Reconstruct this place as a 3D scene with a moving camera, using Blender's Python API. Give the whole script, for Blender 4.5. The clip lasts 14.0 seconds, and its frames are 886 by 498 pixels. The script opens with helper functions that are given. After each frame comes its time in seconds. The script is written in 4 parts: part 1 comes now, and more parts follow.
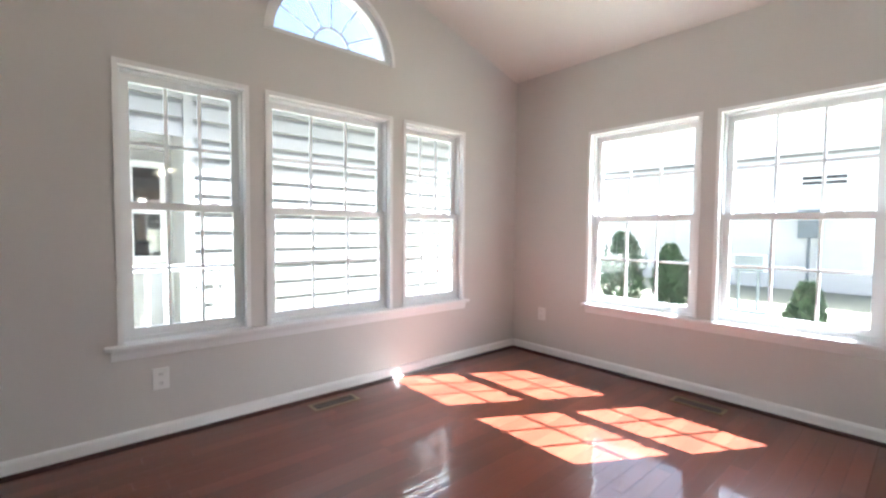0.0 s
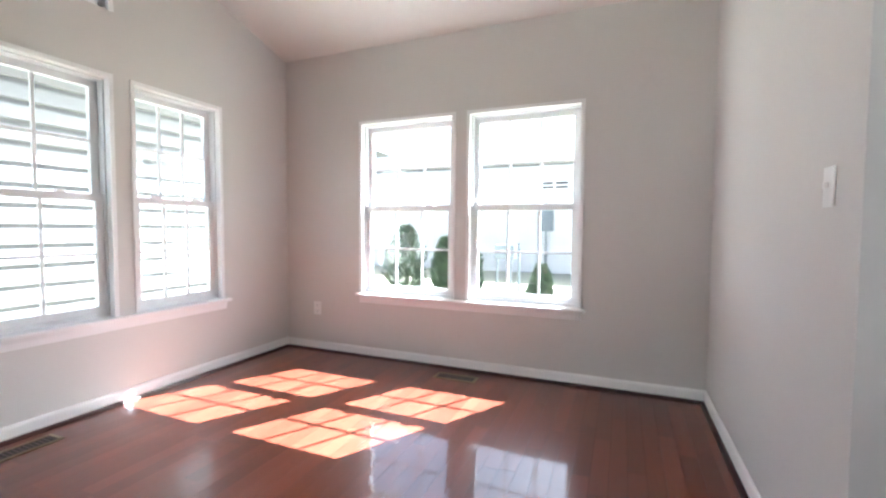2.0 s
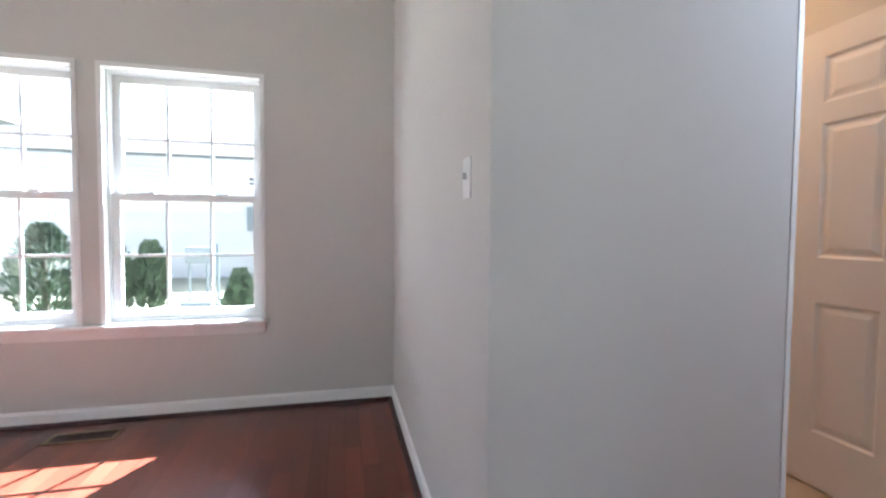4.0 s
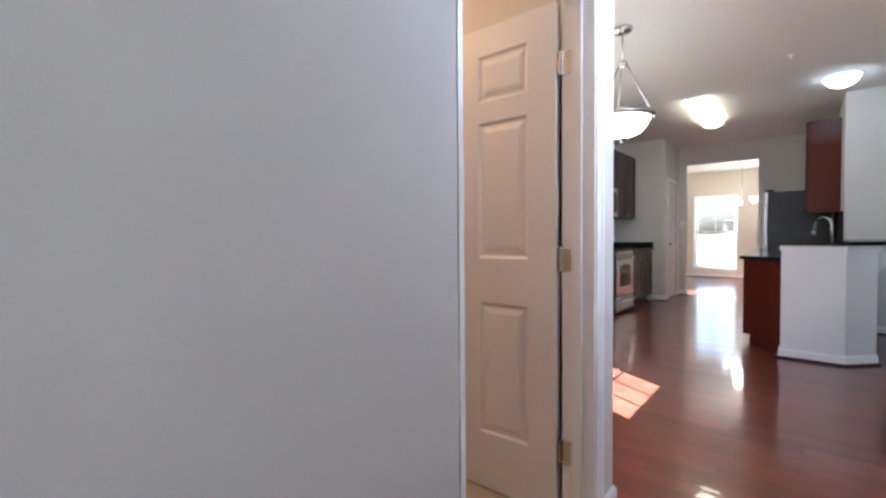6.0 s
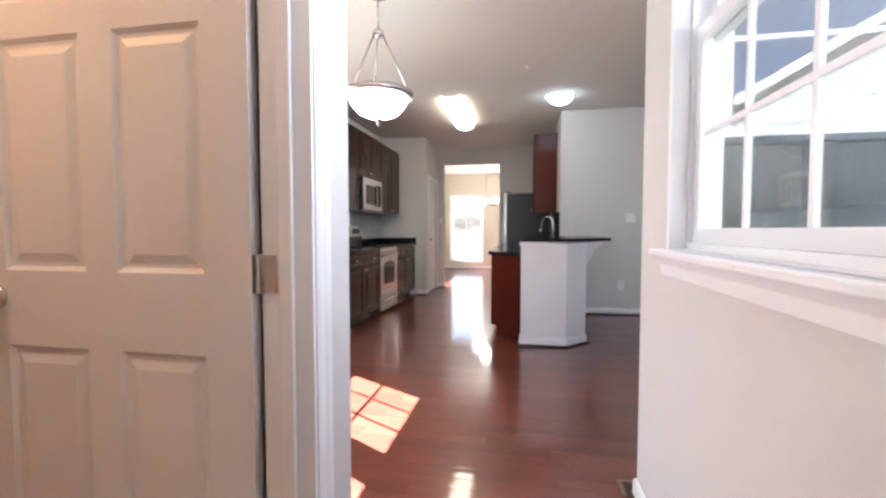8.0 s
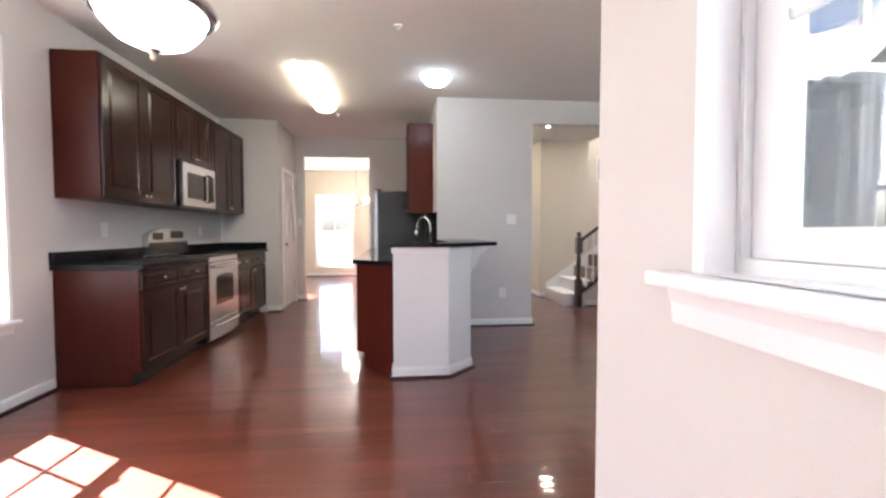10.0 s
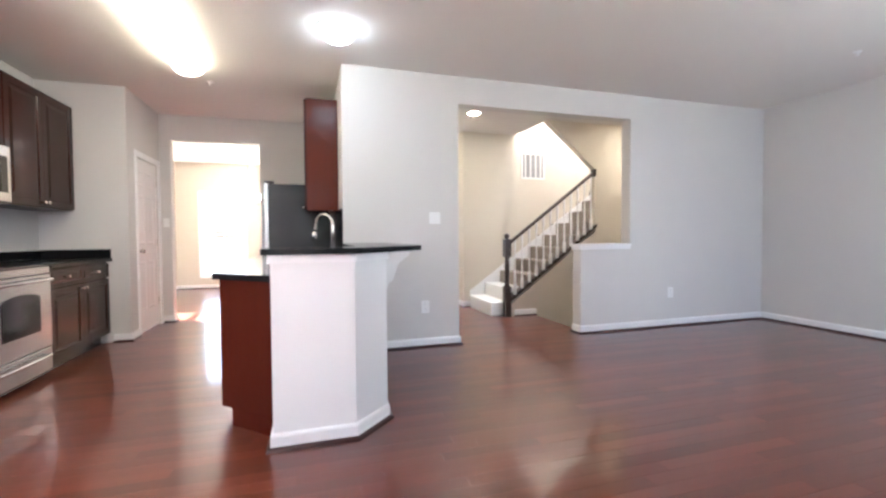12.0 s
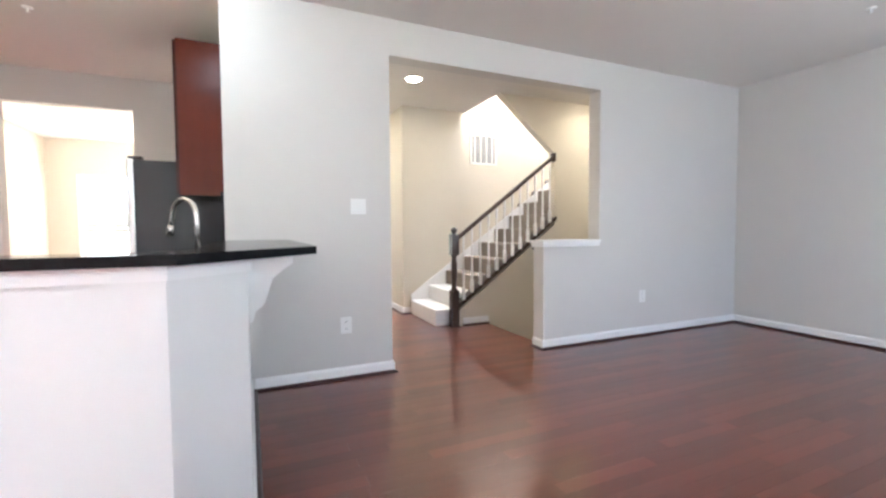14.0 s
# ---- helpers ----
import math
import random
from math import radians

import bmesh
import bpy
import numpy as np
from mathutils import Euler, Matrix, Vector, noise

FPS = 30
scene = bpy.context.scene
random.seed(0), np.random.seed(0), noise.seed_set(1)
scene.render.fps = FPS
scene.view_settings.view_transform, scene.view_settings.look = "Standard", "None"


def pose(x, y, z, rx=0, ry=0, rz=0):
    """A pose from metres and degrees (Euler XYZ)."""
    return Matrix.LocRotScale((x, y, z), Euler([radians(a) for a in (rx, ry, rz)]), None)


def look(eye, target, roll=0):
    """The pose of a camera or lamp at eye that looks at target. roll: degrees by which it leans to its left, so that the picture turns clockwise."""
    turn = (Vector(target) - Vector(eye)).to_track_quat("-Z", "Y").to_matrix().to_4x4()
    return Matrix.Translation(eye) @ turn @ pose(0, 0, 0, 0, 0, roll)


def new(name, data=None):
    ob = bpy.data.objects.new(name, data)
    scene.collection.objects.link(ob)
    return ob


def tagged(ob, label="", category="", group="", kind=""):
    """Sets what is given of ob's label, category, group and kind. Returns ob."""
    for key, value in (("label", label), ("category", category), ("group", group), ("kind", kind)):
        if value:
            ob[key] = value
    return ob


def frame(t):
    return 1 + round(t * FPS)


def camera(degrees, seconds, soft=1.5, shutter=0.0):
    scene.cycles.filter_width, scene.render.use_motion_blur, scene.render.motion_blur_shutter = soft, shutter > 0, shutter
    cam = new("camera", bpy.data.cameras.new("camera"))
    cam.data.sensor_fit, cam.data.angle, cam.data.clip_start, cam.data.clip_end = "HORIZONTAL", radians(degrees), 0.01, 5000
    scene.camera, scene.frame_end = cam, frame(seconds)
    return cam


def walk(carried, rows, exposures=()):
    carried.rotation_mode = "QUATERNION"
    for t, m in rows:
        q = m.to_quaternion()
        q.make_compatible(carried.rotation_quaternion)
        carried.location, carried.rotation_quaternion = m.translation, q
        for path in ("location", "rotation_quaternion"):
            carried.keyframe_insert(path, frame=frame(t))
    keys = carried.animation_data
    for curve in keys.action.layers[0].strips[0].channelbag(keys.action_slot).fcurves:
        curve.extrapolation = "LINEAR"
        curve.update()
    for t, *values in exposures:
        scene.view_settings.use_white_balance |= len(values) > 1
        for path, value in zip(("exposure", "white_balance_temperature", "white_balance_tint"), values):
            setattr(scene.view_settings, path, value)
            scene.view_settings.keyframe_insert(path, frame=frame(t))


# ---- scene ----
cam = camera(91.4, 14.0, 2.5)
PATH = [
    (0, (0.078, -0.051, 1.225), (-1.427, 1.263, 1.139), 0.5),
    (0.5, (0.114, 0.005, 1.199), (-1.258, 1.457, 1.116), 0.9),
    (1, (0.136, 0.052, 1.199), (-1.076, 1.641, 1.109), 1.0),
    (1.5, (0.164, 0.102, 1.191), (-0.85, 1.823, 1.096), 0.7),
    (2, (0.181, 0.177, 1.169), (-0.585, 2.022, 1.074), 0.4),
    (4.5, (0.466, 0.698, 1.146), (1.238, 2.541, 1.069), 0.4),
    (5, (0.565, 0.815, 1.149), (1.642, 2.499, 1.08), 0.2),
    (5.5, (0.694, 0.901, 1.14), (2.026, 2.391, 1.08), -0.1),
    (6, (0.856, 0.959, 1.141), (2.392, 2.238, 1.081), -0.5),
    (6.5, (1.01, 1.004, 1.148), (2.724, 2.033, 1.08), -0.5),
    (7, (1.173, 1.043, 1.149), (3.013, 1.824, 1.072), -0.3),
    (7.5, (1.338, 1.065, 1.149), (3.259, 1.618, 1.063), -0.2),
    (8, (1.539, 1.081, 1.148), (3.503, 1.448, 1.058), 0.0),
    (10.5, (2.717, 1.059, 1.145), (4.693, 0.754, 1.08), -0.3),
    (11, (2.957, 1.012, 1.14), (4.918, 0.623, 1.087), -0.5),
    (11.5, (3.199, 0.988, 1.141), (5.137, 0.498, 1.083), -0.4),
    (12, (3.429, 0.913, 1.123), (5.338, 0.321, 1.062), -0.4),
    (12.5, (3.659, 0.824, 1.127), (5.543, 0.156, 1.055), -0.5),
    (13, (3.908, 0.729, 1.124), (5.764, -0.01, 1.041), -0.2),
    (13.5, (4.137, 0.588, 1.123), (5.978, -0.187, 1.029), -0.4),
    (14, (4.373, 0.452, 1.128), (6.197, -0.364, 1.036), -0.4),
]
EXPOSURES = [(0.0, 4.2, 5500, 8), (2.0, 4.3, 5400, 8), (4.5, 4.15, 5250, 8), (5.5, 4.15, 5280, 9), (6.5, 4.25, 5200, 10), (7.5, 4.4, 5420, 12), (10.5, 4.85, 5600, 13), (12.0, 5.3, 5480, 12), (14.0, 5.35, 5450, 9)]
walk(cam, [(t, look(eye, target, roll)) for t, eye, target, roll in PATH], EXPOSURES)

# ---- world, sun, exposure ----
world = bpy.data.worlds.new("daylight")
scene.world = world
world.use_nodes = True
wt = world.node_tree
sky = wt.nodes.new("ShaderNodeTexSky")
sky.sky_type, sky.sun_disc = "NISHITA", False
sky.sun_elevation, sky.sun_rotation = radians(46), radians(30)
sky.air_density, sky.dust_density = 0.7, 6.0
wt.links.new(sky.outputs[0], wt.nodes["Background"].inputs[0])
wt.nodes["Background"].inputs[1].default_value = 0.05
sun_data = bpy.data.lights.new("sun", "SUN")
sun_data.energy, sun_data.angle, sun_data.color = 5.0, radians(0.35), (1.0, 0.96, 0.91)
sun = new("sun", sun_data)
sun.matrix_basis = look((47.5, 83, 100), (0, 0, 0))


def lamp(name, at, watts, colour, radius):
    d = bpy.data.lights.new(name, "POINT")
    d.energy, d.color, d.shadow_soft_size = watts, colour, radius
    o = new(name, d)
    o.location = at
    return o


lamp("closet_light", (1.95, 2.95, 2.5), 0.95, (1.0, 0.38, 0.04), 0.06)
# Added point lamp over the stairs in place of daylight from upstairs.
lamp("upstairs_daylight_fill", (9.45, -3.4, 4.7), 11.5, (0.97, 0.97, 1.0), 0.15)
lamp("pendant_light", (4.39, 2.06, 1.98), 0.8, (1.0, 0.86, 0.68), 0.05)
lamp("chandelier_light", (12.7, 2.03, 2.15), 2, (1.0, 0.83, 0.62), 0.12)

# skylight entering by the upper half of the passage window
sky_in = bpy.data.lights.new("passage_window_skylight", "AREA")
sky_in.shape, sky_in.size, sky_in.size_y = "RECTANGLE", 0.80, 0.40
sky_in.energy, sky_in.color = 1.35, (0.90, 0.94, 1.0)
new("passage_window_skylight", sky_in).matrix_basis = pose(2.635, 0.592, 2.19, 90, 0, 0)

# skylight entering by the two southern living room windows
for k, (wy, ww) in enumerate(((-3.775, 1.0), (-2.525, 1.0))):
    d = bpy.data.lights.new("living_window_skylight", "AREA")
    d.shape, d.size, d.size_y = "RECTANGLE", 1.4, ww
    d.energy, d.color = 0.65, (0.86, 0.93, 1.0)
    new("living_window_skylight", d).matrix_basis = pose(3.462, wy, 1.55, 0, -90, 0)

# ---- materials ----
MATS = {}


def mat(name, colour, rough=0.5, metal=0.0, vary=0.06, scale=3.0, grain=60.0, bump=0.05, coat=0.0, coat_rough=0.06, spread=0.0, stretch=(1, 1, 1), emit=0.0, island=False, spec=0.5):
    """A painted, wooden, stone or metal surface: two scales of colour noise, fine relief, a spread of tone from piece to piece."""
    m = bpy.data.materials.new(name)
    m.use_nodes = True
    t = m.node_tree
    n, l = t.nodes, t.links
    b = n["Principled BSDF"]
    b.inputs["Roughness"].default_value, b.inputs["Metallic"].default_value = rough, metal
    b.inputs["Specular IOR Level"].default_value = spec
    if coat:
        b.inputs["Coat Weight"].default_value, b.inputs["Coat Roughness"].default_value = coat, coat_rough
    co = n.new("ShaderNodeTexCoord")
    mp = n.new("ShaderNodeMapping")
    mp.inputs["Scale"].default_value = stretch
    l.new(co.outputs["Object"], mp.inputs["Vector"])
    big, fine = n.new("ShaderNodeTexNoise"), n.new("ShaderNodeTexNoise")
    big.inputs["Scale"].default_value, big.inputs["Detail"].default_value = scale, 3
    fine.inputs["Scale"].default_value, fine.inputs["Detail"].default_value = grain, 4
    add = n.new("ShaderNodeMath")
    add.operation = "ADD"
    for noise_node in (big, fine):
        l.new(mp.outputs[0], noise_node.inputs["Vector"])
    l.new(big.outputs["Fac"], add.inputs[0])
    l.new(fine.outputs["Fac"], add.inputs[1])
    last = add.outputs[0]
    if spread:
        src = n.new("ShaderNodeNewGeometry").outputs["Random Per Island"] if island else n.new("ShaderNodeObjectInfo").outputs["Random"]
        k = n.new("ShaderNodeMath")
        k.operation = "MULTIPLY_ADD"
        k.inputs[1].default_value = spread / max(vary, 0.001)
        l.new(src, k.inputs[0])
        l.new(last, k.inputs[2])
        last = k.outputs[0]
    span = n.new("ShaderNodeMapRange")
    mid = 1.0 + (0.5 * spread / max(vary, 0.001) if spread else 0)
    span.inputs["From Min"].default_value, span.inputs["From Max"].default_value = mid - 1.0, mid + 1.0
    span.inputs["To Min"].default_value, span.inputs["To Max"].default_value = 1 - 2 * vary, 1 + 2 * vary
    span.clamp = False
    l.new(last, span.inputs["Value"])
    mul = n.new("ShaderNodeVectorMath")
    mul.operation = "SCALE"
    mul.inputs[0].default_value = colour
    l.new(span.outputs[0], mul.inputs["Scale"])
    l.new(mul.outputs[0], b.inputs["Base Color"])
    if bump:
        bp = n.new("ShaderNodeBump")
        bp.inputs["Strength"].default_value, bp.inputs["Distance"].default_value = bump, 0.01
        l.new(fine.outputs["Fac"], bp.inputs["Height"])
        l.new(bp.outputs[0], b.inputs["Normal"])
    if emit:
        b.inputs["Emission Color"].default_value = (*colour, 1)
        b.inputs["Emission Strength"].default_value = emit
    MATS[name] = m
    return m


def pane_glass(name):
    m = bpy.data.materials.new(name)
    m.use_nodes = True
    n, l = m.node_tree.nodes, m.node_tree.links
    n.remove(n["Principled BSDF"])
    clear, gloss, mix, lw = n.new("ShaderNodeBsdfTransparent"), n.new("ShaderNodeBsdfGlossy"), n.new("ShaderNodeMixShader"), n.new("ShaderNodeLayerWeight")
    power, span = n.new("ShaderNodeMath"), n.new("ShaderNodeMath")
    clear.inputs[0].default_value = (0.96, 0.98, 0.97, 1)
    gloss.inputs["Roughness"].default_value = 0.02
    lw.inputs["Blend"].default_value = 0.5
    power.operation, power.inputs[1].default_value = "POWER", 5.0
    span.operation, span.inputs[1].default_value, span.inputs[2].default_value = "MULTIPLY_ADD", 0.85, 0.11
    l.new(lw.outputs["Facing"], power.inputs[0])
    l.new(power.outputs[0], span.inputs[0])
    l.new(span.outputs[0], mix.inputs[0])
    l.new(clear.outputs[0], mix.inputs[1])
    l.new(gloss.outputs[0], mix.inputs[2])
    l.new(mix.outputs[0], n["Material Output"].inputs[0])
    return m


GLASS = pane_glass("window_glass")


def screen_mesh(name):
    """Fine dark insect screen: half open, half grey wire."""
    m = bpy.data.materials.new(name)
    m.use_nodes = True
    n, l = m.node_tree.nodes, m.node_tree.links
    wire, clear, mix = n["Principled BSDF"], n.new("ShaderNodeBsdfTransparent"), n.new("ShaderNodeMixShader")
    wire.inputs["Base Color"].default_value = (0.07, 0.08, 0.085, 1)
    wire.inputs["Roughness"].default_value = 0.6
    mix.inputs[0].default_value = 0.5
    l.new(clear.outputs[0], mix.inputs[1])
    l.new(wire.outputs[0], mix.inputs[2])
    l.new(mix.outputs[0], n["Material Output"].inputs[0])
    return m


SCREEN = screen_mesh("grey_insect_screen")
PAINT = mat("greige_wall_paint", (0.60, 0.575, 0.545), 0.75, vary=0.02, scale=1.2, grain=220, bump=0.06)
BARWALL = mat("white_half_wall_paint", (0.74, 0.735, 0.72), 0.6, vary=0.02, scale=1.5, grain=220, bump=0.06)
CREAM = mat("cream_wall_paint", (0.62, 0.56, 0.465), 0.75, vary=0.02, scale=1.2, grain=220, bump=0.06)
CEIL = mat("ceiling_paint", (0.70, 0.665, 0.62), 0.85, vary=0.02, scale=1.0, grain=260, bump=0.1)
TRIM = mat("white_trim_paint", (0.80, 0.79, 0.78), 0.38, vary=0.015, scale=4, grain=150, bump=0.03)
VINYL = mat("white_vinyl", (0.80, 0.81, 0.81), 0.35, vary=0.01, scale=6, bump=0.0)
DOORP = mat("white_door_paint", (0.72, 0.69, 0.67), 0.4, vary=0.02, scale=3, grain=120, bump=0.06, stretch=(4, 4, 0.6))
SHOE = mat("dark_shoe_wood", (0.036, 0.009, 0.007), 0.3, vary=0.15, scale=6, stretch=(1, 1, 1))
OAK = mat("cherry_floor_wood", (0.136, 0.0350, 0.0190), 0.3, vary=0.13, scale=2.2, grain=14, bump=0.012, coat=0.8, spread=0.23, stretch=(5, 0.35, 1), spec=0.27)
OAKJ = mat("cherry_floor_wood_far", (0.136, 0.0350, 0.0190), 0.3, vary=0.13, scale=2.2, grain=14, bump=0.012, coat=0.8, spread=0.23, stretch=(5, 0.35, 1), island=True, spec=0.27)
UNDER = mat("dark_subfloor", (0.03, 0.012, 0.008), 0.6, vary=0.1)
ESPRESSO = mat("espresso_cabinet_wood", (0.026, 0.0072, 0.0042), 0.27, vary=0.2, scale=2.5, grain=30, bump=0.02, coat=0.25, coat_rough=0.2, stretch=(6, 6, 0.6), spec=0.12)
CHERRYP = mat("cherry_end_panel", (0.085, 0.0165, 0.0085), 0.27, vary=0.12, scale=2, grain=30, bump=0.02, stretch=(6, 6, 0.6), spec=0.2)
CHERRYD = mat("dark_cherry_end_panel", (0.046, 0.0110, 0.0068), 0.27, vary=0.15, scale=2, grain=30, bump=0.02, stretch=(6, 6, 0.6), spec=0.15)
GRANITE = mat("black_granite", (0.012, 0.012, 0.013), 0.14, vary=0.5, scale=30, grain=180, bump=0.0, spec=0.13)
STEEL = mat("stainless_steel", (0.54, 0.555, 0.57), 0.24, 1.0, vary=0.04, scale=2, grain=140, bump=0.02, stretch=(1, 1, 20))
NICKEL = mat("satin_nickel", (0.60, 0.57, 0.53), 0.25, 1.0, vary=0.03)
BLACK = mat("black_enamel", (0.012, 0.012, 0.014), 0.25, vary=0.2, scale=5)
FRBLK = mat("black_fridge_side", (0.018, 0.019, 0.021), 0.22, vary=0.35, scale=3, grain=300, bump=0.12)
DGLASS = mat("dark_oven_glass", (0.015, 0.015, 0.016), 0.06, vary=0.1, spec=0.3)
CARPET = mat("taupe_carpet", (0.26, 0.22, 0.185), 0.95, vary=0.12, scale=12, grain=400, bump=0.4)
TILE = mat("beige_closet_floor", (0.42, 0.31, 0.2), 0.6, vary=0.08, scale=5, grain=80)
DARKW = mat("dark_rail_wood", (0.035, 0.018, 0.012), 0.3, vary=0.2, scale=4, grain=40, bump=0.02, coat=0.2)
PLATE = mat("white_plastic", (0.78, 0.77, 0.75), 0.35, vary=0.01, bump=0.0)
SLOT = mat("dark_slot", (0.012, 0.012, 0.012), 0.6, vary=0.1, bump=0.0)
BRONZE = mat("bronze_register", (0.20, 0.135, 0.075), 0.4, 0.3, vary=0.1)
VENTB = mat("pale_grey_vent_back", (0.25, 0.25, 0.245), 0.6, vary=0.08)
LGLASS = mat("lit_opal_glass", (1.0, 0.93, 0.82), 0.3, vary=0.0, bump=0.0, emit=0.7)
LTUBE = mat("lit_acrylic_diffuser", (1.0, 0.86, 0.58), 0.3, vary=0.0, bump=0.0, emit=0.75)
LDOME = mat("lit_dome_glass", (0.93, 1.0, 0.98), 0.3, vary=0.0, bump=0.0, emit=0.9)
LCAN = mat("lit_can_lens", (1.0, 0.84, 0.60), 0.3, vary=0.0, bump=0.0, emit=3.0)
RED = mat("red_plastic", (0.42, 0.015, 0.018), 0.3, vary=0.08)
# Dark fill for the gaps between boards, coloured as the laps' shadow lines.
LAPSHADE = mat("lap_shadow_grey", (0.14, 0.14, 0.145), 0.8, vary=0.1)
SIDING2 = mat("white_vinyl_siding", (0.50, 0.495, 0.48), 0.55, vary=0.04, scale=2, grain=60, bump=0.05, spread=0.05)
CANLENS = mat("lit_recessed_lens", (1.0, 0.84, 0.60), 0.3, vary=0.0, bump=0.0, emit=10.0)
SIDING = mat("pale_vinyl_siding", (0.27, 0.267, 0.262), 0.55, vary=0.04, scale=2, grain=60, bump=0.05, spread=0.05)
ROOF = mat("grey_roof_shingle", (0.13, 0.13, 0.135), 0.9, vary=0.25, scale=3, grain=40, bump=0.4)
GRASS = mat("dry_pale_lawn", (0.27, 0.26, 0.18), 0.95, vary=0.3, scale=1.2, grain=30, bump=0.5)
LEAF = mat("arborvitae_leaf", (0.035, 0.062, 0.03), 0.7, vary=0.3, scale=5, spread=0.5, island=True)
BARK = mat("bark", (0.10, 0.07, 0.05), 0.9, vary=0.3, scale=10, bump=0.5)
GREYB = mat("grey_painted_metal", (0.13, 0.15, 0.165), 0.5, vary=0.08)

# ---- building tools ----


def part(name, bm, material, parent, label="", smooth=False, kind=""):
    me = bpy.data.meshes.new(name)
    bmesh.ops.recalc_face_normals(bm, faces=bm.faces[:])
    bm.to_mesh(me)
    bm.free()
    me.materials.append(material)
    if smooth:
        for p in me.polygons:
            p.use_smooth = True
    ob = new(name, me)
    if parent is not None:
        ob.parent = parent
    return tagged(ob, label, kind=kind)


def thing(name, m, label, category, group="", kind=""):
    ob = new(name)
    ob.empty_display_size = 0.1
    ob.matrix_basis = m
    return tagged(ob, label, category, group, kind)


def box(bm, a, b, bevel=0.0):
    lo = [min(p, q) for p, q in zip(a, b)]
    hi = [max(p, q) for p, q in zip(a, b)]
    made = bmesh.ops.create_cube(bm, size=1)["verts"]
    for v in made:
        v.co = [lo[i] + (v.co[i] + 0.5) * (hi[i] - lo[i]) for i in range(3)]
    if bevel:
        edges = list({e for v in made for e in v.link_edges})
        bmesh.ops.bevel(bm, geom=edges, offset=bevel, segments=2, affect="EDGES", profile=0.6)
    return bm


def one(a, b, bevel=0.0):
    return box(bmesh.new(), a, b, bevel)


def loft(bm, rings, close=True):
    """Joins rings of equally many points; caps the ends."""
    vs = [[bm.verts.new(p) for p in r] for r in rings]
    for r, s in zip(vs, vs[1:]):
        for i in range(len(r)):
            j = (i + 1) % len(r)
            bm.faces.new((r[i], r[j], s[j], s[i]))
    if close:
        bm.faces.new(vs[0][::-1])
        bm.faces.new(vs[-1])
    return bm


def lathe(bm, profile, at=(0, 0, 0), seg=24):
    return loft(bm, [[(at[0] + r * math.cos(2 * math.pi * i / seg), at[1] + r * math.sin(2 * math.pi * i / seg), at[2] + z) for i in range(seg)] for r, z in profile])


def tube(bm, pts, r, seg=10):
    pts = [Vector(p) for p in pts]
    rings = []
    for i, p in enumerate(pts):
        d = (pts[min(i + 1, len(pts) - 1)] - pts[max(i - 1, 0)]).normalized()
        u = d.orthogonal().normalized() if not rings else (last - d * last.dot(d)).normalized()
        last = u
        w = d.cross(u)
        rr = r[i] if isinstance(r, (list, tuple)) else r
        rings.append([p + rr * (u * math.cos(2 * math.pi * k / seg) + w * math.sin(2 * math.pi * k / seg)) for k in range(seg)])
    return loft(bm, rings)


def plate(outer, holes, axis, at, thick):
    """A flat solid with holes: axis x takes (y, z) points, y takes (x, z), z takes (x, y)."""
    def put(u, v, d):
        return {"x": (at + d, u, v), "y": (u, at + d, v), "z": (u, v, at + d)}[axis]
    bm = bmesh.new()
    sides = []
    for d in (0.0, thick):
        edges, loops = [], []
        for loop in [outer, *holes]:
            vs = [bm.verts.new(put(u, v, d)) for u, v in loop]
            edges += [bm.edges.new((vs[i], vs[(i + 1) % len(vs)])) for i in range(len(vs))]
            loops.append(vs)
        bmesh.ops.triangle_fill(bm, use_beauty=True, use_dissolve=False, edges=edges)
        sides.append(loops)
    for f, g in zip(*sides):
        for i in range(len(f)):
            j = (i + 1) % len(f)
            bm.faces.new((f[i], f[j], g[j], g[i]))
    return bm


def rect(u0, u1, v0, v1):
    return [(u0, v0), (u1, v0), (u1, v1), (u0, v1)]


def wall(name, outer, holes, axis, at, thick, material=None, label="greige painted drywall wall"):
    ob = part(name, plate(outer, holes, axis, at, thick), material or PAINT, None)
    return tagged(ob, label, "wall", kind="structure")


def relief(bm, u0, u1, v0, v1, y, loops):
    """A panel sunk into a door: (inset, depth) steps from its rim to a flat field; front looks to -y."""
    rings = [[(u0 + i, y + d, v0 + i), (u1 - i, y + d, v0 + i), (u1 - i, y + d, v1 - i), (u0 + i, y + d, v1 - i)] for i, d in loops]
    vs = [[bm.verts.new(p) for p in r] for r in rings]
    for r, s in zip(vs, vs[1:]):
        for i in range(4):
            bm.faces.new((r[i], r[(i + 1) % 4], s[(i + 1) % 4], s[i]))
    bm.faces.new(vs[-1])


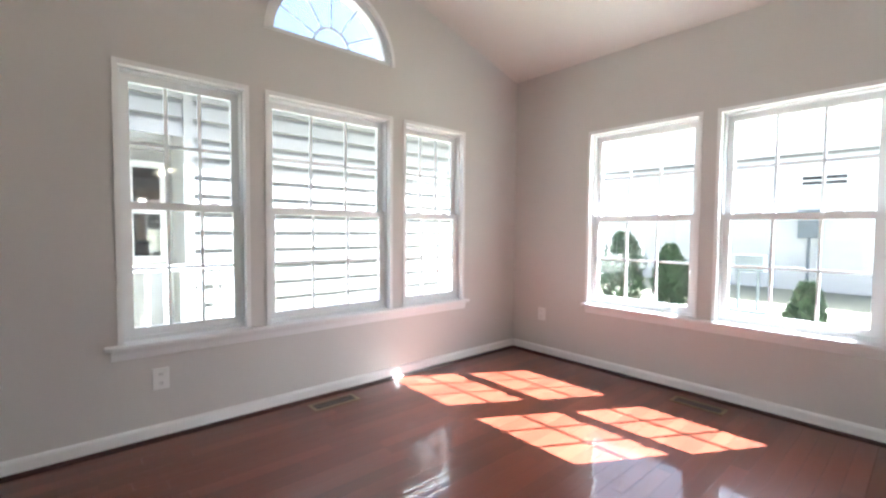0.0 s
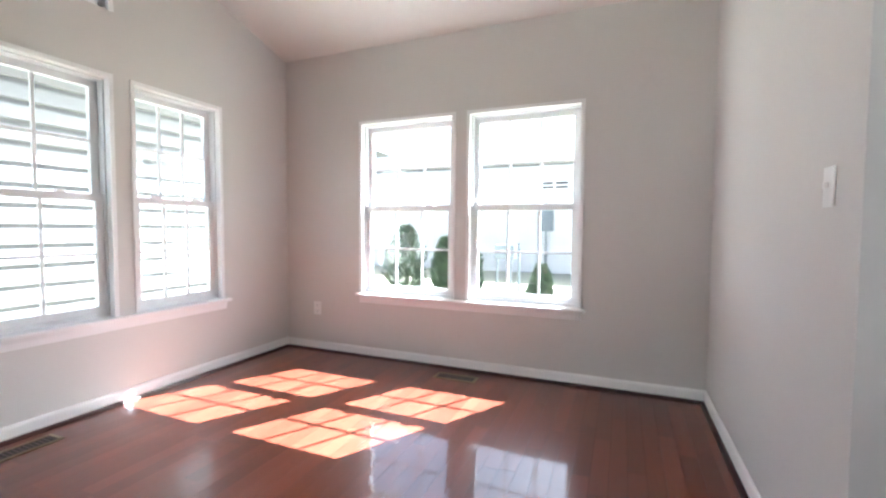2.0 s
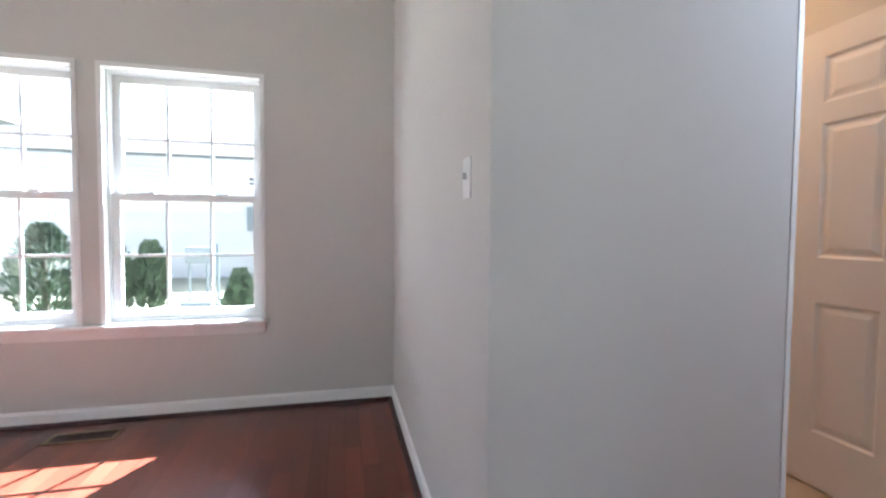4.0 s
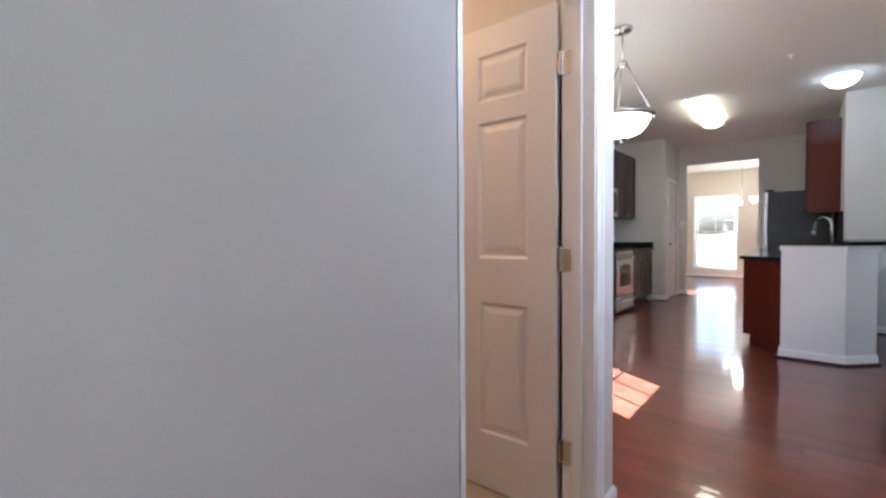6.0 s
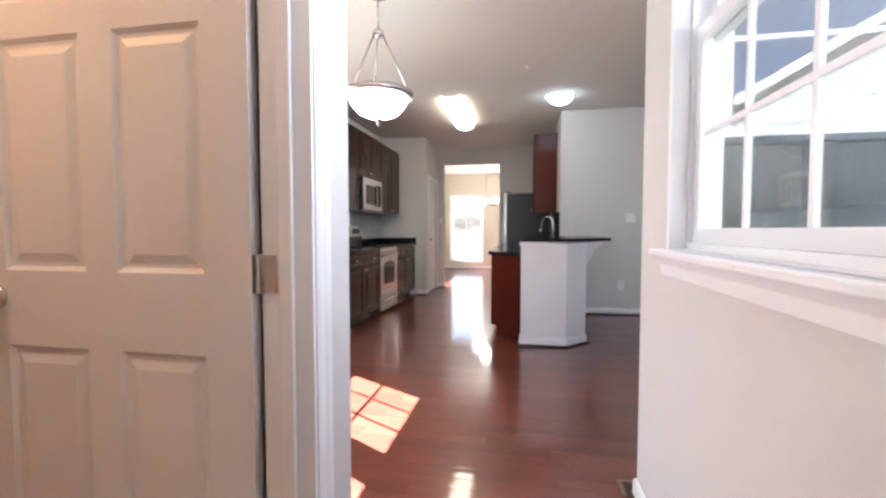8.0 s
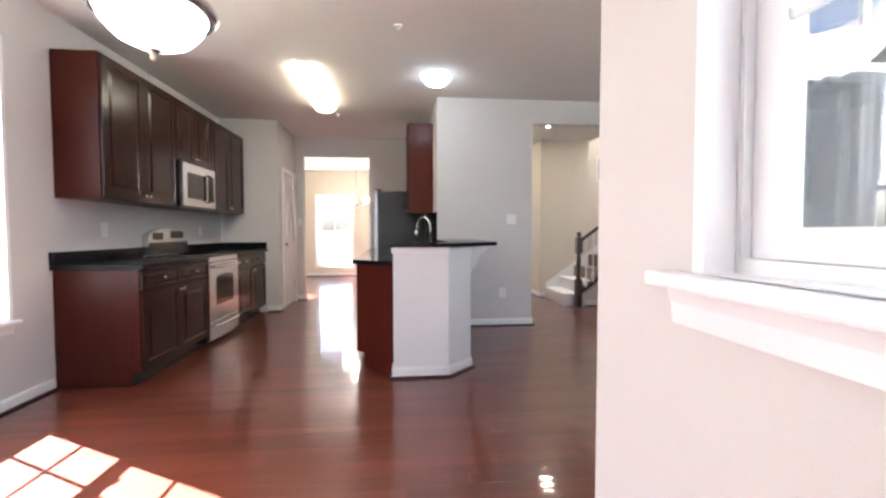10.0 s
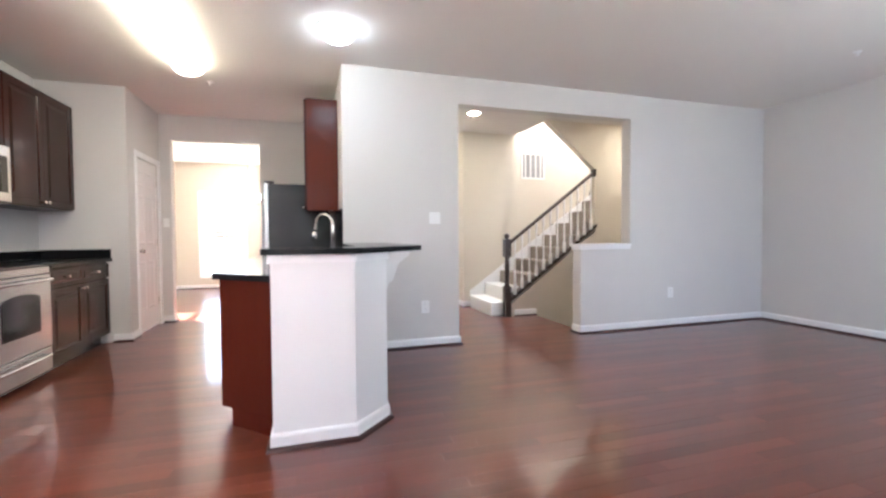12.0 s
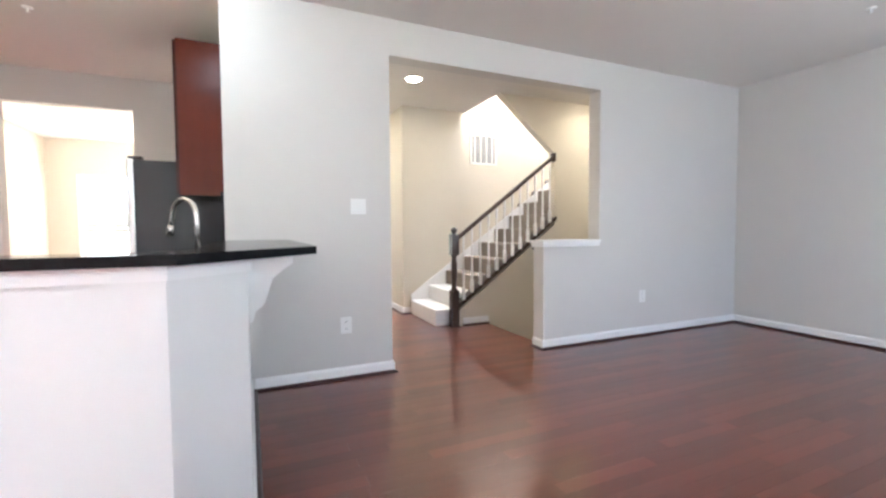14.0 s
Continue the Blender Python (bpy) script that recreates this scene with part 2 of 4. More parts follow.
def panelled(w, h, t, panels, loops, both=False, x0=0.0):
    """A door leaf with sunk panels, front to -y at y = 0, thickness t."""
    bm = bmesh.new()
    for y, s in ((0.0, 1), (t, -1)):
        outer = rect(x0, x0 + w, 0, h)
        holes = [rect(*p) for p in panels] if (s == 1 or both) else []
        edges = []
        for loop in [outer, *holes]:
            vs = [bm.verts.new((u, y, v)) for u, v in loop]
            edges += [bm.edges.new((vs[i], vs[(i + 1) % len(vs)])) for i in range(len(vs))]
        bmesh.ops.triangle_fill(bm, use_beauty=True, use_dissolve=False, edges=edges)
        for p in holes:
            us, zs = [q[0] for q in p], [q[1] for q in p]
            relief(bm, min(us), max(us), min(zs), max(zs), y, [(i, s * d) for i, d in loops])
    c = [(x0, 0), (x0 + w, 0), (x0 + w, h), (x0, h)]
    for i in range(4):
        (a, b), (e, f) = c[i], c[(i + 1) % 4]
        bm.faces.new([bm.verts.new(p) for p in ((a, 0, b), (e, 0, f), (e, t, f), (a, t, b))])
    bmesh.ops.remove_doubles(bm, verts=bm.verts[:], dist=0.0001)
    return bm


# ---- the large structure ----
H = 2.743
RIDGE_Y, RIDGE_Z = 1.46, 3.34

arch = [(RIDGE_Y + 0.498 * math.cos(math.pi * i / 24), 2.53 + 0.498 * math.sin(math.pi * i / 24)) for i in range(25)]
gable = [(-0.58, 0), (3.5, 0), (3.5, 2.75), (RIDGE_Y, RIDGE_Z), (-0.58, 2.75)]
A_WIN = [(0.162, 0.836), (0.960, 1.944), (2.073, 2.755)]
B_WIN = [(-2.003, -1.106), (-0.984, -0.101)]
K_WIN = [(3.60, 4.50), (4.62, 5.52)]
L_WIN = [(-4.35, -3.2), (-3.1, -1.95), (-1.75, -0.72), (-0.57, 0.40)]
# Unseen south window, added and placed to throw light on the passage wall.
S_WIN = [(-0.55, 0.45)]
wall("wall_west", gable, [rect(a, b, 0.58, 2.12) for a, b in A_WIN] + [arch], "x", -2.85, -0.15)
wall("wall_north", rect(-3.0, 2.555, 0, 2.75), [rect(a, b, 0.58, 2.10) for a, b in B_WIN], "y", 3.5, 0.15)
wall("wall_inner", [(-0.58, 0), (0.6, 0), (0.6, 2.6), (1.56, 2.6), (1.56, 0), (3.5, 0), (3.5, 2.75), (RIDGE_Y, RIDGE_Z), (-0.58, 2.75)], [], "x", 0.725, 0.12)
wall("wall_south", rect(-3.0, 0.845, 0, 2.75), [rect(a, b, 0.58, 2.12) for a, b in S_WIN], "y", -0.58, -0.15)
wall("wall_laundry", [(0.845, 0), (1.632, 0), (1.632, 2.06), (2.475, 2.06), (2.475, 0), (2.675, 0), (2.675, H), (0.845, H)], [], "y", 1.56, 0.12)
wall("wall_laundry_east", rect(1.68, 3.56, 0, H), [], "x", 2.555, 0.12)
wall("wall_hall", rect(0.845, 3.45, 0, H), [rect(2.17, 3.10, 1.08, 2.45)], "y", 0.6, -0.15)
wall("wall_living_west", rect(-4.8, 0.45, 0, H), [rect(a, b, 0.72, 2.26) for a, b in L_WIN], "x", 3.45, -0.15)
wall("wall_living_south", rect(3.30, 11.3, -2.8, H), [], "y", -4.8, -0.15)
wall("wall_stair", [(0.6, 0), (-0.56, 0), (-0.56, 2.465), (-2.69, 2.465), (-2.69, 0.99), (-2.02, 0.99), (-2.02, 0), (-4.8, 0), (-4.8, H), (0.6, H)], [], "x", 7.63, 0.15)
wall("wall_kitchen_south", rect(7.78, 9.96, 0, H), [], "y", 0.6, -0.15)
wall("wall_kitchen_north", rect(2.675, 9.02, 0, H), [rect(a, b, 0.58, 2.38) for a, b in K_WIN], "y", 3.56, 0.15)
wall("wall_pantry_side", rect(2.77, 3.56, 0, H), [], "x", 8.90, 0.12)
wall("wall_pantry", [(9.02, 0), (9.17, 0), (9.17, 2.05), (9.88, 2.05), (9.88, 0), (9.96, 0), (9.96, H), (9.02, H)], [], "y", 2.77, 0.12)
wall("wall_kitchen_east", [(0.45, 0), (1.55, 0), (1.55, 2.41), (2.64, 2.41), (2.64, 0), (3.78, 0), (3.78, H), (0.45, H)], [], "x", 9.96, 0.12)
wall("wall_dining_east", rect(0.15, 3.78, 0, H), [rect(2.24, 3.19, 0.24, 2.12)], "x", 14.0, 0.15, CREAM, "cream painted dining room wall")
wall("wall_dining_north", rect(10.08, 14.0, 0, H), [rect(10.4, 11.35, 0.6, 2.4)], "y", 3.63, 0.15, CREAM, "cream painted dining room wall")
wall("wall_dining_south", rect(10.08, 14.0, 0, H), [], "y", 0.3, -0.15, CREAM, "cream painted dining room wall")
wall("wall_foyer_east", rect(-1.52, 0.45, 0, H), [rect(-1.075, -0.125, 0.5, 2.3)], "x", 11.3, 0.12, CREAM, "cream painted foyer wall")
wall("wall_foyer_south", rect(9.8, 11.3, 0, H), [], "y", -1.40, -0.12, CREAM, "cream painted foyer wall")
wall("wall_stair_nib", rect(-2.27, -1.52, 0, H), [], "x", 9.8, 0.15, CREAM, "cream painted wall beside the stairs")
wall("wall_stair_back", rect(-4.8, -2.27, 0, 5.3), [], "x", 9.95, 0.12, CREAM, "cream painted stairwell wall")
wall("wall_under_stair", [(-1.75, 0), (-1.75, 0.17), (-3.12, 1.18), (-3.10, 2.09), (-2.31, H), (-4.8, H), (-4.8, -2.8), (-2.14, -2.8), (-2.14, 0)], [], "x", 8.85, 0.1, CREAM, "cream painted wall under and above the stairs")
wall("wall_basement_head", rect(7.78, 8.85, -2.8, -0.04), [], "y", -2.14, 0.1, CREAM, "cream painted basement stairwell wall")
wall("wall_basement_side", rect(-4.8, -2.14, -2.8, -0.04), [], "x", 7.63, 0.15, CREAM, "cream painted basement stairwell wall")
wall("wall_upstairs_north", rect(8.85, 9.95, 2.92, 5.3), [], "y", -2.28, 0.1, CREAM, "cream painted upstairs wall")
wall("wall_upstairs_west", rect(-4.8, -2.28, 2.92, 5.3), [], "x", 8.85, 0.1, CREAM, "cream painted upstairs wall")
wall("wall_upstairs_south", rect(8.85, 10.07, H, 5.3), [], "y", -4.8, -0.15, CREAM, "cream painted upstairs wall")


def ceiling(name, outer, holes, z, thick, label, material=None):
    return tagged(part(name, plate(outer, holes, "z", z, thick), material or CEIL, None), label, "ceiling", kind="structure")


ceiling("ceiling_main", [(0.845, 0.45), (3.30, 0.45), (3.30, -4.8), (11.3, -4.8), (11.3, 0.45), (14.0, 0.45), (14.0, 3.78), (9.96, 3.78), (9.96, 3.71), (0.845, 3.71)],
        [rect(8.93, 9.99, -4.79, -2.32)], H, 0.18, "flat white painted ceiling")
ceiling("ceiling_upstairs", rect(8.85, 10.07, -4.95, -2.18), [], 5.3, 0.1, "white painted upstairs ceiling")
for tag, ya, yb in (("north", 3.5, RIDGE_Y), ("south", -0.58, RIDGE_Y)):
    bm = bmesh.new()
    loft(bm, [[(x, ya, 2.75), (x, yb, RIDGE_Z), (x, yb, RIDGE_Z + 0.15), (x, ya, 2.90)] for x in (-3.0, 0.845)])
    tagged(part("ceiling_vault_" + tag, bm, CEIL, None), "sloping white painted vaulted ceiling", "ceiling", kind="structure")

# ground outside
tagged(part("ground", plate([(600 * math.cos(i * math.pi / 24), 600 * math.sin(i * math.pi / 24)) for i in range(48)], [rect(3.4, 14.1, -4.9, 3.6)], "z", -0.32, -0.1), GRASS, None),
       "pale dry sunlit lawn around the house", "ground", kind="structure")

# floor: a dark deck with boards on it
floor = tagged(part("floor", plate([(-2.85, -0.58), (0.845, -0.58), (0.845, 0.45), (3.30, 0.45), (3.30, -4.8), (7.78, -4.8), (7.78, -2.04), (8.95, -2.04), (8.95, -1.9), (11.3, -1.9), (11.3, 0.3), (14.1, 0.3), (14.1, 4.2), (10.0, 4.2), (10.0, 3.6), (-2.85, 3.6)], [], "z", -0.022, -0.28), UNDER, None),
               "glossy red-brown cherry strip wood floor", "floor", kind="structure")
tagged(part("floor_laundry", one((0.845, 1.62, -0.021), (2.555, 3.5, 0.004)), TILE, None), "beige laundry room floor", "floor", kind="structure")
tagged(part("floor_basement", one((7.63, -4.8, -2.9), (8.95, -2.04, -2.8)), CARPET, None), "carpeted basement landing", "floor", kind="structure")


# ---- trim: baseboards with a dark shoe, run along walls ----
def baseboard(pts, side, label="white painted baseboard with dark wood shoe"):
    """pts: corners along the wall's face; side: +1 when the room lies to the left of the run."""
    def strip(prof):
        rings = []
        P = [Vector(p) for p in pts]
        for i, p in enumerate(P):
            ns = []
            for a, b in ((i - 1, i), (i, i + 1)):
                if 0 <= a and b < len(P):
                    d = (P[b] - P[a]).normalized()
                    ns.append(Vector((-d.y, d.x)) * side)
            n = ns[0] if len(ns) == 1 else (ns[0] + ns[1]) / (1 + ns[0].dot(ns[1]))
            rings.append([(p.x + n.x * o, p.y + n.y * o, z) for o, z in prof])
        return loft(bmesh.new(), rings)
    ob = tagged(part("baseboard", strip([(0.0, 0.022), (0.014, 0.022), (0.014, 0.074), (0.009, 0.087), (0.004, 0.091), (0.0, 0.091)]), TRIM, None), label, "baseboard", kind="structure")
    part("shoe_moulding", strip([(0.0, 0.0), (0.036, 0.0), (0.034, 0.009), (0.027, 0.017), (0.016, 0.0212), (0.0, 0.0215)]), SHOE, ob, "dark wood shoe moulding")


baseboard([(-2.85, -0.58), (-2.85, 3.5), (0.725, 3.5), (0.725, 1.56), (1.632, 1.56)], -1)
baseboard([(2.54, 1.56), (2.675, 1.56), (2.675, 3.56), (5.85, 3.56)], -1)
baseboard([(0.725, -0.58), (0.725, 0.6), (3.45, 0.6), (3.45, -4.8), (7.63, -4.8), (7.63, -2.02), (7.78, -2.02)], 1)
baseboard([(7.78, -0.56), (7.63, -0.56), (7.63, 0.44)], 1)
baseboard([(8.90, 2.93), (8.90, 2.77), (9.11, 2.77)], -1)
baseboard([(9.94, 2.77), (9.96, 2.77), (9.96, 2.64), (10.08, 2.64)], -1)
baseboard([(14.0, 0.3), (14.0, 3.63), (10.08, 3.63)], 1)
baseboard([(8.85, -1.80), (8.85, -2.14)], -1)
baseboard([(11.3, -1.40), (9.8, -1.40), (9.8, -1.5)], -1)


# ---- windows ----
def sash(parent, name, w, h, y, cols, rows, rail=0.045):
    s = part(name, plate(rect(-w / 2, w / 2, 0, h), [rect(-w / 2 + rail, w / 2 - rail, rail, h - rail)], "y", y, 0.03), VINYL, parent)
    gw, gh = w - 2 * rail, h - 2 * rail
    for i in range(1, cols):
        x = -gw / 2 + gw * i / cols
        part("muntin", one((x - 0.0085, y + 0.009, rail), (x + 0.0085, y + 0.021, h - rail)), VINYL, s)
    for j in range(1, rows):
        z = rail + gh * j / rows
        part("muntin", one((-gw / 2, y + 0.0095, z - 0.0085), (gw / 2, y + 0.0205, z + 0.0085)), VINYL, s)
    p = part("pane", one((-gw / 2, y + 0.013, rail), (gw / 2, y + 0.017, h - rail)), GLASS, s)
    p.visible_shadow = False
    return s


def hung_window(name, m, w, h, label, cols=3, rows=2):
    """Double-hung window in a 0.15 m wall: room side at y = 0 looking to -y, foot at z = 0."""
    win = thing(name, m, label, "window", kind="structure")
    part("frame", plate(rect(-w / 2, w / 2, 0, h), [rect(-w / 2 + 0.024, w / 2 - 0.024, 0.026, h - 0.024)], "y", 0.045, 0.1), VINYL, win)
    part("casing", plate(rect(-w / 2 - 0.012, w / 2 + 0.012, 0.002, h + 0.014), [rect(-w / 2 + 0.014, w / 2 - 0.014, 0.004, h - 0.014)], "y", -0.008, 0.052), TRIM, win)
    iw, mid = w - 0.05, h * 0.5
    up = sash(win, "upper_sash", iw, mid - 0.005, 0.098, cols, rows)
    up.location.z = mid - 0.024
    lo = sash(win, "lower_sash", iw, mid - 0.005, 0.060, cols, rows)
    lo.location.z = 0.027
    for x in (-iw * 0.25, iw * 0.25):
        part("sash_lock", one((x - 0.025, 0.050, mid + 0.022), (x + 0.025, 0.075, mid + 0.036), 0.004), VINYL, win)
    return win


def stool(m, w, label):
    """Window stool with an apron below it, foot of the window at z = 0, room towards -y."""
    s = thing("window_sill", m, label, "window sill", kind="structure")
    part("stool", one((-w / 2, -0.045, -0.024), (w / 2, 0.04, 0.0), 0.006), TRIM, s)
    bm = bmesh.new()
    loft(bm, [[(x, 0.0, -0.085), (x, -0.010, -0.085), (x, -0.014, -0.05), (x, -0.022, -0.026), (x, 0.0, -0.026)] for x in (-w / 2 + 0.03, w / 2 - 0.03)])
    part("apron", bm, TRIM, s)


for i, (a, b) in enumerate(A_WIN):
    hung_window(f"window_{i + 1}", pose(-2.85, (a + b) / 2, 0.58, 0, 0, 90), b - a, 1.54, "white double-hung window with grille bars in the sunroom")
stool(pose(-2.85, 1.45, 0.58, 0, 0, 90), 2.72, "long white window stool and apron under three windows")
for i, (a, b) in enumerate(B_WIN):
    hung_window(f"window_{i + 4}", pose((a + b) / 2, 3.5, 0.58), b - a, 1.52, "white double-hung window letting sunlight onto the floor")
stool(pose(-1.05, 3.5, 0.58), 1.98, "white window stool and apron under two windows")
hung_window("window_6", pose(2.635, 0.6, 1.08, 0, 0, 180), 0.93, 1.37, "white double-hung window in the passage wall")
stool(pose(2.635, 0.6, 1.08, 0, 0, 180), 1.10, "white window stool and moulded apron")
for i, (a, b) in enumerate(K_WIN):
    hung_window(f"window_{i + 7}", pose((a + b) / 2, 3.56, 0.58), b - a, 1.80, "white double-hung window in the breakfast area")
stool(pose(4.56, 3.56, 0.58), 2.0, "white window stool under the breakfast windows")
for i, (a, b) in enumerate(L_WIN):
    lw = hung_window(f"window_{i + 9}", pose(3.45, (a + b) / 2, 0.72, 0, 0, 90), b - a, 1.54, "white double-hung window in the living room")
    part("insect_screen", one((-(b - a) / 2 + 0.03, 0.134, 0.03), ((b - a) / 2 - 0.03, 0.135, 0.77)), SCREEN, lw, "grey insect screen over the lower sash")
# The added south window, out of view, there only for its light.
for i, (a, b) in enumerate(S_WIN):
    hung_window(f"window_{i + 15}", pose((a + b) / 2, -0.58, 0.58, 0, 0, 180), b - a, 1.54, "unseen white double-hung window added to light the sunroom")
# Added out of view so that light reaches the foyer walls.
hung_window("window_17", pose(11.3, -0.6, 0.5, 0, 0, -90), 0.95, 1.8, "unseen white window added to light the foyer")
hung_window("window_18", pose(14.0, 2.715, 0.24, 0, 0, -90), 0.95, 1.88, "tall bright white window in the dining room", 2, 3)

# Second dining window, unseen, added to let more light into that room.
hung_window("window_14", pose(10.875, 3.63, 0.60), 0.95, 1.80, "unseen white double-hung window added to light the dining room")

# half-round window over the three
aw = thing("window_13", pose(-2.85, RIDGE_Y, 2.53, 0, 0, 90), "half-round white fanlight window with sunburst bars", "window", kind="structure")


def half_ring(r0, r1, y0, y1, seg=28, low=0.0):
    bm = bmesh.new()
    rings = []
    for i in range(seg + 1):
        a = math.pi * i / seg
        c, s = math.cos(a), math.sin(a)
        rings.append([(r * c, y, low + r * s) for r, y in ((r0, y0), (r1, y0), (r1, y1), (r0, y1))])
    return loft(bm, rings)


part("frame", half_ring(0.440, 0.499, 0.03, 0.12), VINYL, aw)
part("casing", half_ring(0.484, 0.512, -0.008, 0.028), TRIM, aw)
part("frame", one((-0.47, 0.03, 0.001), (0.47, 0.12, 0.04)), VINYL, aw)
part("muntin", half_ring(0.135, 0.150, 0.07, 0.082, low=0.03), VINYL, aw)
for k in range(1, 6):
    a = math.pi * k / 6
    part("muntin", tube(bmesh.new(), [(0.145 * math.cos(a), 0.076, 0.03 + 0.145 * math.sin(a)), (0.445 * math.cos(a), 0.076, 0.445 * math.sin(a))], 0.006, 6), VINYL, aw)
p = part("pane", plate([(0.445 * math.cos(math.pi * i / 24), 0.02 + 0.43 * math.sin(math.pi * i / 24)) for i in range(25)], [], "y", 0.074, 0.004), GLASS, aw)
p.visible_shadow = False

# ---- doors ----
SIX = [(0.096, 0.348, 0.25, 0.833), (0.442, 0.687, 0.25, 0.833), (0.096, 0.348, 1.03, 1.62), (0.442, 0.687, 1.03, 1.62), (0.096, 0.348, 1.71, 1.91), (0.442, 0.687, 1.71, 1.91)]
MOULD = [(0.0, 0.0), (0.012, 0.009), (0.022, 0.009), (0.045, 0.002)]


def six_panel_door(name, m, label, width=0.81, hinge_high=True):
    k = width / 0.81
    d = thing(name, m, label, "door", kind="structure")
    part("leaf", panelled(width, 2.03, 0.035, [(a * k, b * k, c, e) for a, b, c, e in SIX], MOULD, both=True), DOORP, d)
    for y, s in ((0.0, -1), (0.035, 1)):
        bm = bmesh.new()
        tube(bm, [(0.065, y, 0.958), (0.065, y + s * 0.008, 0.958)], 0.032, 18)
        tube(bm, [(0.065, y + s * 0.006, 0.958), (0.065, y + s * 0.03, 0.958)], 0.012, 12)
        tube(bm, [(0.065, y + s * 0.026, 0.958), (0.065, y + s * 0.036, 0.958), (0.065, y + s * 0.055, 0.958), (0.065, y + s * 0.066, 0.958)], [0.016, 0.026, 0.027, 0.018], 16)
        part("door_knob", bm, NICKEL, d, "satin nickel door knob", True)
    return d


# laundry door stands open, square to its wall, hinged at the right jamb
ld = six_panel_door("door_1", pose(2.440, 2.512, 0.012, 0, 0, -90), "white six-panel door standing open, hinged on the jamb")
for z in (0.283, 1.044, 1.805):
    bm = bmesh.new()
    tube(bm, [(0.822, 0.008, z - 0.057), (0.822, 0.008, z + 0.033)], 0.007, 10)
    box(bm, (0.812, 0.002, z - 0.057), (0.8135, 0.034, z + 0.033))
    box(bm, (0.826, 0.0140, z - 0.057), (0.864, 0.0168, z + 0.033))
    part("hinge", bm, NICKEL, ld, "satin nickel butt hinge")
jamb = thing("door_frame", pose(0, 0, 0), "white painted door frame and moulded casing round the laundry doorway", "door frame", kind="structure")
part("jamb", one((2.457, 1.556, 0.0), (2.475, 1.684, 2.045)), TRIM, jamb)
part("jamb", one((1.632, 1.557, 0.0), (1.650, 1.684, 2.045)), TRIM, jamb)
part("jamb", one((1.632, 1.556, 2.045), (2.475, 1.684, 2.060)), TRIM, jamb)
part("door_stop", one((2.445, 1.602, 0.0), (2.457, 1.637, 2.033), 0.003), TRIM, jamb)
part("door_stop", one((1.650, 1.602, 0.0), (1.662, 1.637, 2.033), 0.003), TRIM, jamb)


def casing_strip(a, b, z0, z1, y, s):
    """Moulded casing between x = a and b; thicker towards b."""
    w = b - a
    prof = [(a, 0.0), (a, 0.009), (a + w * 0.15, 0.012), (a + w * 0.5, 0.011), (a + w * 0.65, 0.016), (a + w * 0.9, 0.018), (b, 0.014), (b, 0.0)]
    return loft(bmesh.new(), [[(x, y + s * d, z) for x, d in prof] for z in (z0, z1)])


part("casing", casing_strip(2.467, 2.530, 0.0, 2.117, 1.56, -1), TRIM, jamb)

pd = six_panel_door("door_2", pose(9.175, 2.792, 0.012), "closed white six-panel pantry door", 0.70)
pj = thing("door_frame", pose(0, 0, 0), "white painted casing round the pantry door", "door frame", kind="structure")
part("casing", casing_strip(9.175, 9.11, 0.0, 2.115, 2.77, -1), TRIM, pj)
part("casing", casing_strip(9.875, 9.94, 0.0, 2.115, 2.77, -1), TRIM, pj)
part("casing", one((9.176, 2.755, 2.05), (9.874, 2.77, 2.115), 0.004), TRIM, pj)
for z in (0.30, 1.05, 1.80):
    part("hinge", one((0.702, -0.008, z - 0.045), (0.714, 0.004, z + 0.045), 0.003), NICKEL, pd, "small nickel hinge")

# ---- kitchen ----
CAB = [(0.0, 0.0), (0.006, 0.007), (0.020, 0.007), (0.050, 0.0015)]


def knob(parent, x, z, y=-0.02):
    bm = bmesh.new()
    tube(bm, [(x, y, z), (x, y - 0.012, z)], 0.006, 8)
    tube(bm, [(x, y - 0.010, z), (x, y - 0.016, z), (x, y - 0.026, z), (x, y - 0.030, z)], [0.008, 0.015, 0.015, 0.008], 12)
    part("knob", bm, NICKEL, parent, "satin nickel knob", True)


def front(cab, name, x, z, w, h, knob_at=None, stile=0.06):
    d = part(name, panelled(w, h, 0.02, [(stile, w - stile, stile, h - stile)] if name == "door" else [(0.025, w - 0.025, 0.025, h - 0.025)], CAB if name == "door" else [(0.0, 0.0), (0.005, 0.004), (0.02, 0.0)]), ESPRESSO, cab)
    d.location = (x, -0.02, z)
    if knob_at:
        knob(d, knob_at[0], knob_at[1], 0.0)
    return d


def wall_cabinet(m, w, h, label, depth=0.32, panel=False):
    """Front plane of the box at y = 0, back at y = depth, two doors."""
    c = thing("wall_cabinet", m, label, "kitchen cabinet", "wall cabinets over the counter")
    part("body", one((0.0, 0.0, 0.0), (w, depth, h), 0.003), ESPRESSO, c)
    if panel:
        part("end_panel", one((-0.006, 0.002, 0.002), (-0.0005, depth - 0.002, h - 0.002)), CHERRYD, c, "dark reddish cherry end panel")
    dw = w / 2 - 0.006
    front(c, "door", 0.004, 0.012, dw, h - 0.024, (dw - 0.03, 0.04))
    front(c, "door", w / 2 + 0.002, 0.012, dw, h - 0.024, (0.03, 0.04))
    return c


